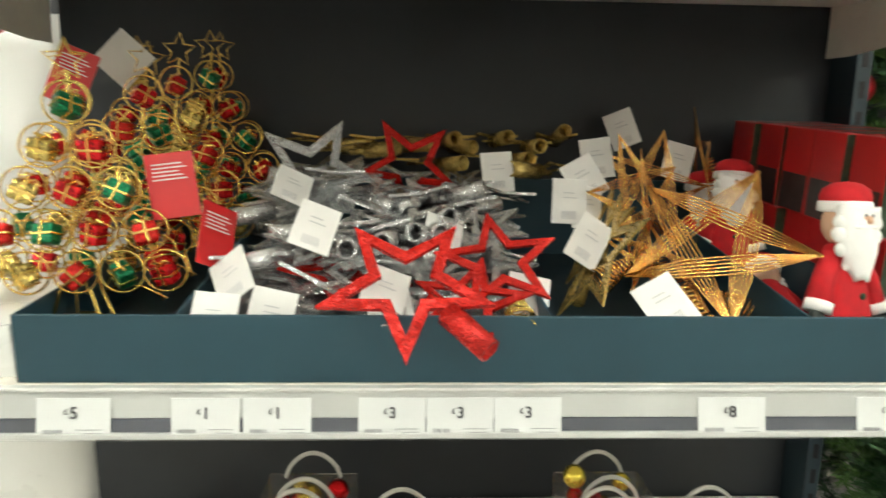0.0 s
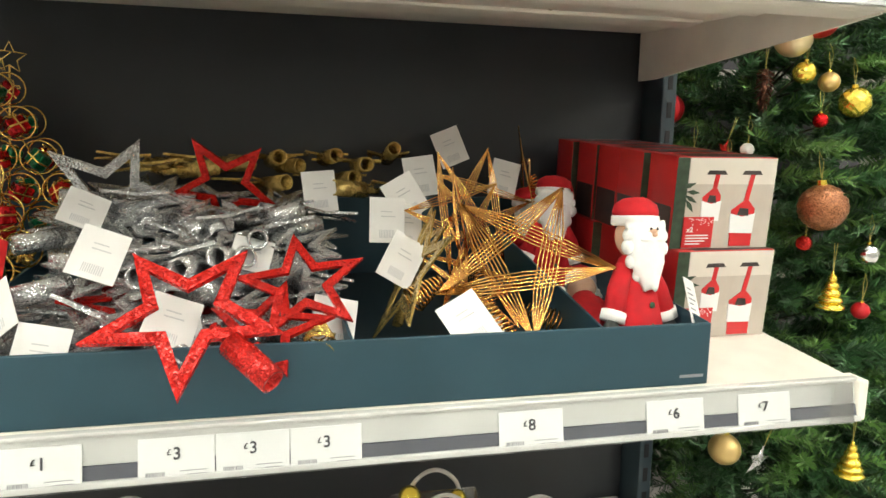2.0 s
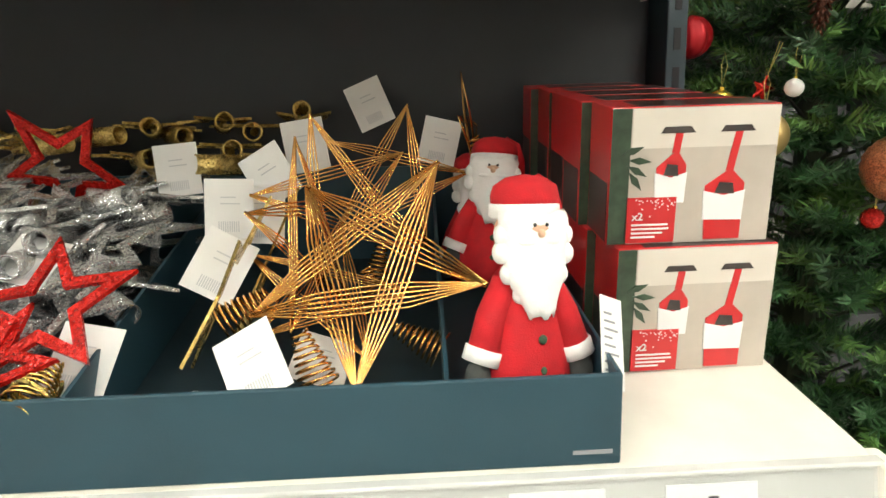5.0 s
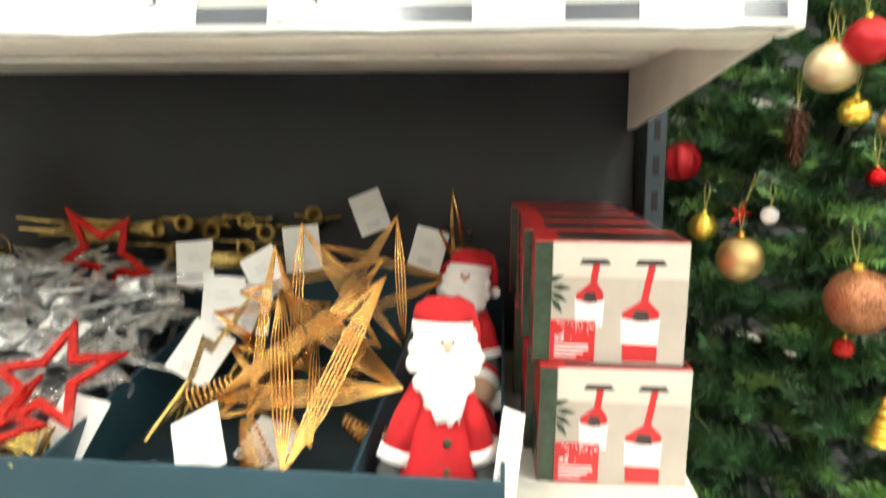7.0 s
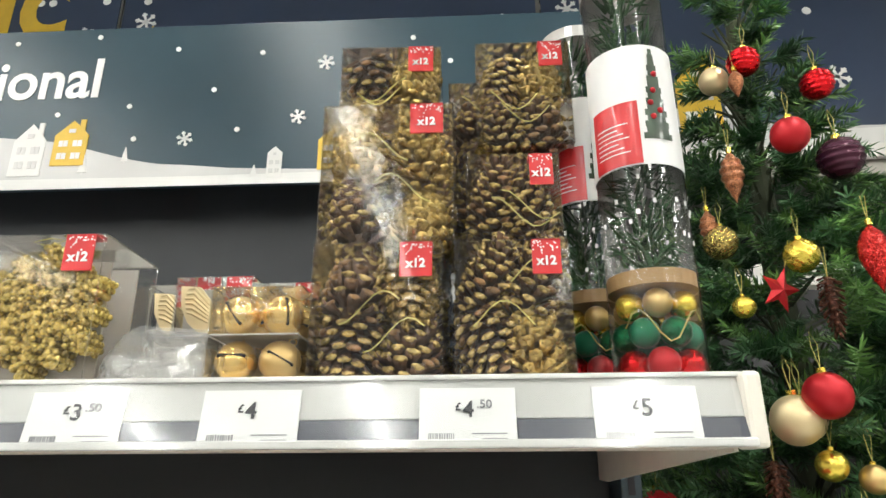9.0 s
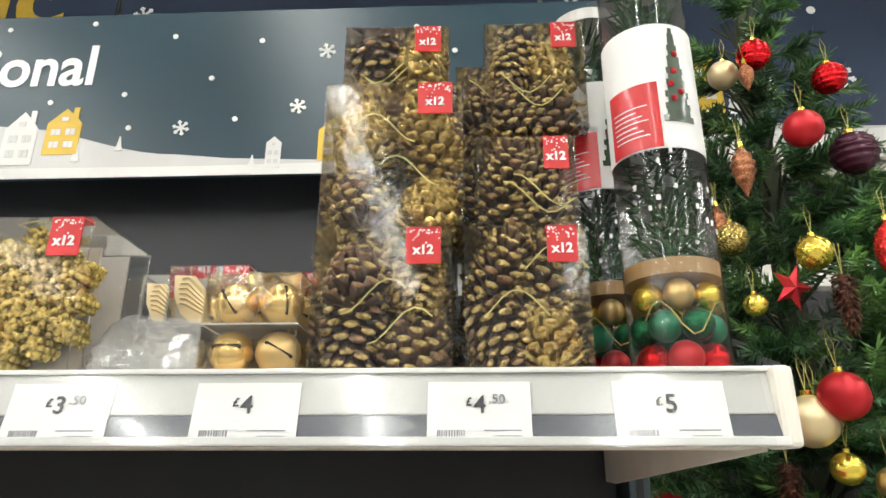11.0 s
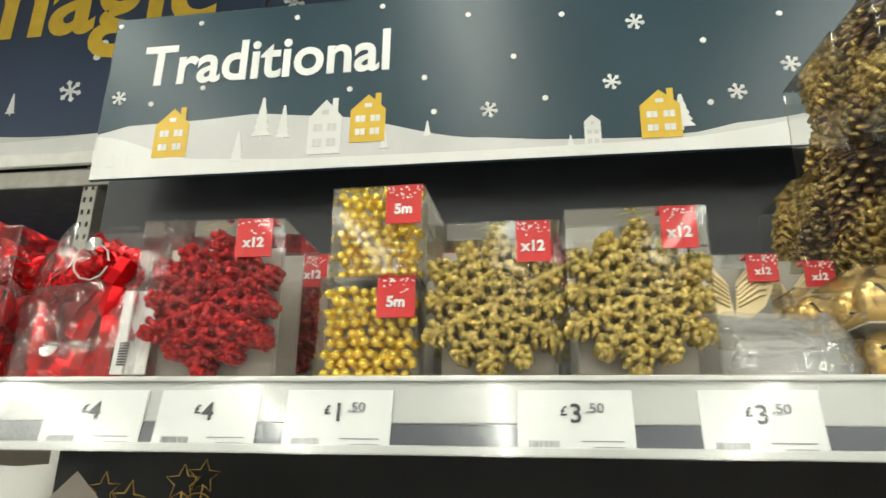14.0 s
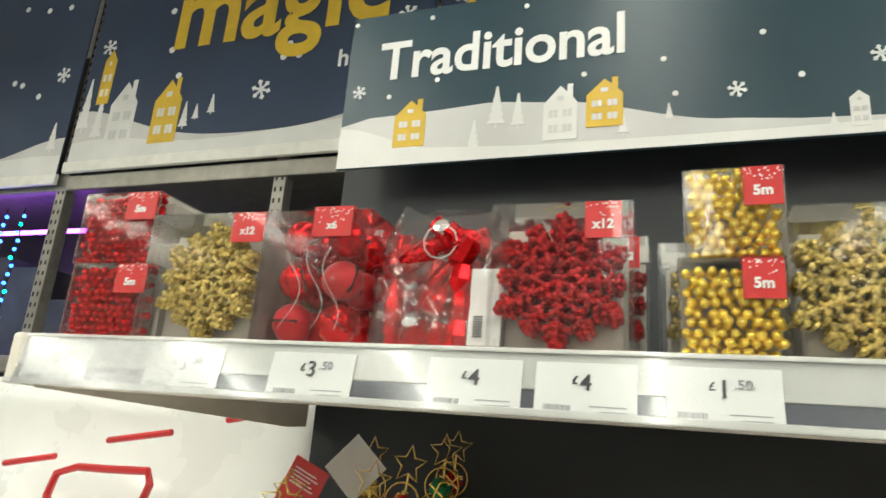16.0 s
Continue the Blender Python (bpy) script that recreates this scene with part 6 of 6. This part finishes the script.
    me.from_pydata(V.tolist(), [], F.tolist())
    me.materials.append(MAT["needle"])
    me.materials.append(MAT["needle_light"])
    me.polygons.foreach_set("material_index", K.astype(np.int32))
    me.update()
    return me


tree = thing("christmas_tree", pose(0, 0, 0), "tall green artificial tree hung with red, gold and copper ornaments", "tree")
part("trunk", Shape().tube([(AX, AY, 0.0), (AX, AY, 1.5), (AX, AY, TREE_TOP)], [0.035, 0.028, 0.008], 10), "bark", tree)
s = Shape()
for a in range(3):
    s.tube([(AX, AY, 0.05), (AX + 0.35 * math.cos(a * 2.1), AY + 0.35 * math.sin(a * 2.1), 0.012)], 0.012, 6)
part("stand", s, "slot", tree)
s = Shape()
q = random.Random(8)
for i in range(260):
    z, a = q.uniform(0.55, 2.6), q.uniform(0, 2 * math.pi)
    r = tree_radius(z) * 0.72
    if AX + r * math.cos(a) < 0.70:
        continue
    s.tube([(AX, AY, z - 0.03), (AX + r * math.cos(a), AY + r * math.sin(a), z + 0.04)], [0.004, 0.0015], 4)
tagged(part("branchwork", s, "bark", tree), kind="stuff")


ORNAMENTS = []


def hung(x, y, z):
    """An ornament's place, drawn out along the branch towards the aisle until it hangs clear of the needles."""
    need = tree_radius(z) + 0.035
    for _ in range(60):
        if math.hypot(x - AX, y - AY) >= need:
            break
        dx, dy, dz = 0.35 - x, 0.25 - y, 1.53 - z
        f = 0.005 / math.sqrt(dx * dx + dy * dy + dz * dz)
        x, y, z = x + dx * f, y + dy * f, z + dz * f
    ORNAMENTS.append((x, y, z))
    return x, y, z


def smaller(x, y, z):
    """How much smaller an ornament is than one deeper in the branches."""
    a = Vector((0.35, 0.25, 1.53))
    return (Vector(hung(x, y, z)) - a).length / (Vector((x, y, z)) - a).length


def cap_and_cord(th, r, cord=0.045):
    part("cap", Shape().lathe([(0.001, r * 0.96), (r * 0.20, r * 0.96), (r * 0.20, r * 1.18), (0.001, r * 1.20)], 10), "gold", th)
    part("hanging_cord", Shape().tube([(0.0, 0, r * 1.18), (-0.004, 0, r * 1.2 + cord * 0.6), (0.0, 0.004, r * 1.2 + cord), (0.004, 0, r * 1.2 + cord * 0.6), (0.0, 0, r * 1.18)], 0.0006, 4), "cord", th)


def bauble(x, y, z, r, mat, label, style="plain"):
    r *= smaller(x, y, z)
    th = thing("bauble", pose(*hung(x, y, z), 4 * math.sin(x * 50), 5 * math.sin(z * 40), 0), label, "bauble", "ornaments on the tree")
    s = Shape()
    if style == "ridged":
        s.ball((0, 0, 0), r, 28, 40, ridges=18, ridge=0.045)
    elif style == "lobed":
        n, rows = 40, 16
        vs = [(r * math.sin(math.pi * j / rows) * (1 + 0.07 * math.cos(10 * 2 * math.pi * i / n)) * math.cos(2 * math.pi * i / n), r * math.sin(math.pi * j / rows) * (1 + 0.07 * math.cos(10 * 2 * math.pi * i / n)) * math.sin(2 * math.pi * i / n), r * math.cos(math.pi * j / rows)) for j in range(rows + 1) for i in range(n)]
        s.add(vs, [(j * n + i, (j + 1) * n + i, (j + 1) * n + (i + 1) % n, j * n + (i + 1) % n) for j in range(rows) for i in range(n)])
    elif style == "wavy":
        n, rows = 36, 30
        vs = []
        for j in range(rows + 1):
            for i in range(n):
                a, b = math.pi * j / rows, 2 * math.pi * i / n
                rr = r * (1 + 0.022 * math.sin(22 * a + 2.2 * math.sin(3 * b)))
                vs.append((rr * math.sin(a) * math.cos(b), rr * math.sin(a) * math.sin(b), rr * math.cos(a)))
        s.add(vs, [(j * n + i, (j + 1) * n + i, (j + 1) * n + (i + 1) % n, j * n + (i + 1) % n) for j in range(rows) for i in range(n)])
    elif style == "pattern":
        n, rows = 44, 30
        vs = []
        for j in range(rows + 1):
            for i in range(n):
                a, b = math.pi * j / rows, 2 * math.pi * i / n
                rr = r * (1 + 0.05 * math.sin(9 * a) * math.sin(9 * b))
                vs.append((rr * math.sin(a) * math.cos(b), rr * math.sin(a) * math.sin(b), rr * math.cos(a)))
        s.add(vs, [(j * n + i, (j + 1) * n + i, (j + 1) * n + (i + 1) % n, j * n + (i + 1) % n) for j in range(rows) for i in range(n)])
    else:
        s.ball((0, 0, 0), r, 28, 18)
    part("ball", s, mat, th, smooth=True)
    cap_and_cord(th, r)


def drop(x, y, z, r, h, mat, label, ridged=False):
    r, h = r * smaller(x, y, z), h * smaller(x, y, z)
    th = thing("drop_ornament", pose(*hung(x, y, z)), label, "drop ornament", "ornaments on the tree")
    prof = []
    for j in range(25):
        u = j / 24
        rr = r * math.sin(math.pi * u ** 0.75) ** 1.1 * (1 + (0.10 * math.sin(u * 40) if ridged else 0))
        prof.append((max(0.0005, rr), h * (0.5 - u)))
    part("drop", Shape().lathe(prof, 18), mat, th, smooth=True)
    part("cap", Shape().lathe([(0.001, h * 0.49), (0.004, h * 0.49), (0.004, h * 0.49 + 0.008), (0.001, h * 0.49 + 0.009)], 8), "gold", th)
    part("hanging_cord", Shape().tube([(0, 0, h * 0.5), (-0.003, 0, h * 0.5 + 0.04), (0.003, 0, h * 0.5 + 0.04), (0, 0, h * 0.5 + 0.002)], 0.0006, 4), "cord", th)


def tier_ornament(x, y, z, r, h, label):
    r, h = r * smaller(x, y, z), h * smaller(x, y, z)
    th = thing("tree_ornament", pose(*hung(x, y, z)), label, "tree ornament", "ornaments on the tree")
    s = Shape()
    for j in range(5):
        rr, zz = r * (1 - 0.17 * j), -h / 2 + h * 0.19 * j
        s.lathe([(rr * 0.75, zz), (rr, zz + h * 0.05), (rr, zz + h * 0.10), (rr * 0.72, zz + h * 0.19)], 12)
    s.lathe([(r * 0.2, h * 0.42), (0.0008, h * 0.55)], 10)
    part("tiered_body", s, "gold", th, smooth=True)
    part("hanging_cord", Shape().tube([(0, 0, h * 0.5), (-0.003, 0, h * 0.5 + 0.05), (0.003, 0, h * 0.5 + 0.05), (0, 0, h * 0.5)], 0.0006, 4), "cord", th)


GLCONE = cone_mesh(0.075, 0.0165, 60, 9, 0.5)
GLC = GLCONE.copy()
GLC.materials.clear()
GLC.materials.append(MAT["brown_gl"])
GLC.materials.append(MAT["copper_gl"])


def glitter_cone(x, y, z, label, scale=1.0):
    scale *= smaller(x, y, z)
    th = thing("cone_ornament", pose(*hung(x, y, z), 0, 180, 0), label, "cone ornament", "ornaments on the tree")
    part("cone", GLC, "", th, m=Matrix.Diagonal((scale, scale, scale, 1)))
    part("hanging_cord", Shape().tube([(0, 0, -0.036 * scale), (-0.003, 0, -0.08), (0.003, 0, -0.08), (0, 0, -0.036 * scale)], 0.0006, 4), "cord", th)


def star_ornament(x, y, z, r, mat, label):
    r *= smaller(x, y, z)
    th = thing("star_ornament", pose(*hung(x, y, z), 10, 15, 20), label, "star ornament", "ornaments on the tree")
    s = Shape()
    o = star_outline(r, r * 0.42)
    vs = [(px, 0, pz) for px, pz in o] + [(0, -r * 0.22, 0), (0, r * 0.22, 0)]
    s.add(vs, [(i, (i + 1) % 10, 10) for i in range(10)] + [((i + 1) % 10, i, 11) for i in range(10)])
    part("star", s, mat, th)
    part("hanging_cord", Shape().tube([(0, 0, r), (-0.003, 0, r + 0.04), (0.003, 0, r + 0.04), (0, 0, r)], 0.0006, 4), "cord", th)


bauble(0.853, 1.032, 1.376, 0.0365, "copper_gl", "large copper bauble with wavy ridges", "wavy")
bauble(0.735, 1.333, 1.539, 0.031, "red_matt", "red bauble with upright lobes", "lobed")
glitter_cone(0.870, 1.240, 1.571, "brown glitter pine cone ornament")
tier_ornament(0.938, 1.102, 1.215, 0.024, 0.066, "shiny gold tree-shaped ornament")
bauble(1.020, 1.130, 1.163, 0.016, "red_matt", "small red bauble on a branch")
bauble(0.975, 1.20, 1.585, 0.0185, "gold_matt", "small matt gold bauble")
bauble(0.996, 1.15, 1.548, 0.026, "gold", "gold bauble with raised pattern", "pattern")
bauble(1.004, 1.10, 1.280, 0.019, "silver_foil", "small shiny silver bauble")
bauble(0.926, 1.25, 1.663, 0.029, "champagne", "matt champagne bauble on a branch")
bauble(0.726, 1.05, 0.972, 0.026, "gold_matt", "matt gold bauble on a branch")
bauble(0.722, 1.33, 0.925, 0.012, "red_shiny", "small shiny red bauble")
star_ornament(0.790, 1.05, 0.944, 0.030, "silver", "silver glitter star ornament")
tier_ornament(0.928, 1.00, 0.958, 0.024, 0.06, "shiny gold tree-shaped ornament")
bauble(0.748, 1.25, 1.442, 0.021, "gold", "small gold bauble with ridges", "ridged")
bauble(0.763, 1.15, 1.408, 0.030, "gold_matt", "matt gold bauble on a branch")
bauble(0.929, 1.15, 1.515, 0.013, "red_shiny", "small shiny red bauble")
bauble(0.877, 1.10, 1.674, 0.0275, "red_matt", "satin red bauble on a branch")
bauble(0.848, 1.125, 1.648, 0.030, "champagne", "matt champagne bauble beside a red one")
bauble(0.930, 1.20, 1.880, 0.024, "gold", "gold bauble with raised pattern", "pattern")
glitter_cone(0.932, 1.15, 1.795, "copper glitter pine cone ornament", 1.0)
drop(0.969, 1.10, 1.842, 0.019, 0.09, "red_gl", "red glitter drop ornament")
bauble(0.922, 1.25, 2.238, 0.026, "red_shiny", "shiny red ridged bauble", "ridged")
bauble(1.034, 1.25, 2.191, 0.026, "red_shiny", "shiny red ridged bauble", "ridged")
bauble(0.921, 1.15, 2.045, 0.0265, "red_matt", "satin red bauble on a branch")
bauble(0.890, 1.30, 2.235, 0.025, "champagne", "matt champagne bauble half hidden in the branches")
drop(0.853, 1.20, 2.004, 0.0165, 0.082, "copper_gl", "copper glitter drop ornament", True)
bauble(1.014, 1.20, 2.031, 0.032, "purple", "dark plum ridged bauble", "ridged")
star_ornament(0.892, 1.20, 1.830, 0.034, "red_matt", "dark red star ornament")
bauble(0.839, 1.20, 1.806, 0.016, "gold", "small shiny gold bauble")
bauble(0.893, 1.15, 1.597, 0.019, "gold", "small shiny gold bauble")
drop(0.826, 1.25, 1.937, 0.013, 0.07, "copper_gl", "copper glitter drop ornament", True)
bauble(0.840, 1.25, 1.919, 0.026, "gold_gl", "gold glitter bauble on a branch")
bauble(0.908, 1.15, 1.292, 0.014, "red_gl", "small red glitter bauble")
star_ornament(0.781, 1.20, 1.463, 0.020, "red_gl", "small red glitter star ornament")
bauble(0.822, 1.20, 1.462, 0.012, "felt_white", "small white pom-pom ornament")
drop(0.90, 1.24, 2.19, 0.012, 0.05, "copper_gl", "copper glitter drop ornament in the branches")
part("crown", needles(3), "needle", tree)
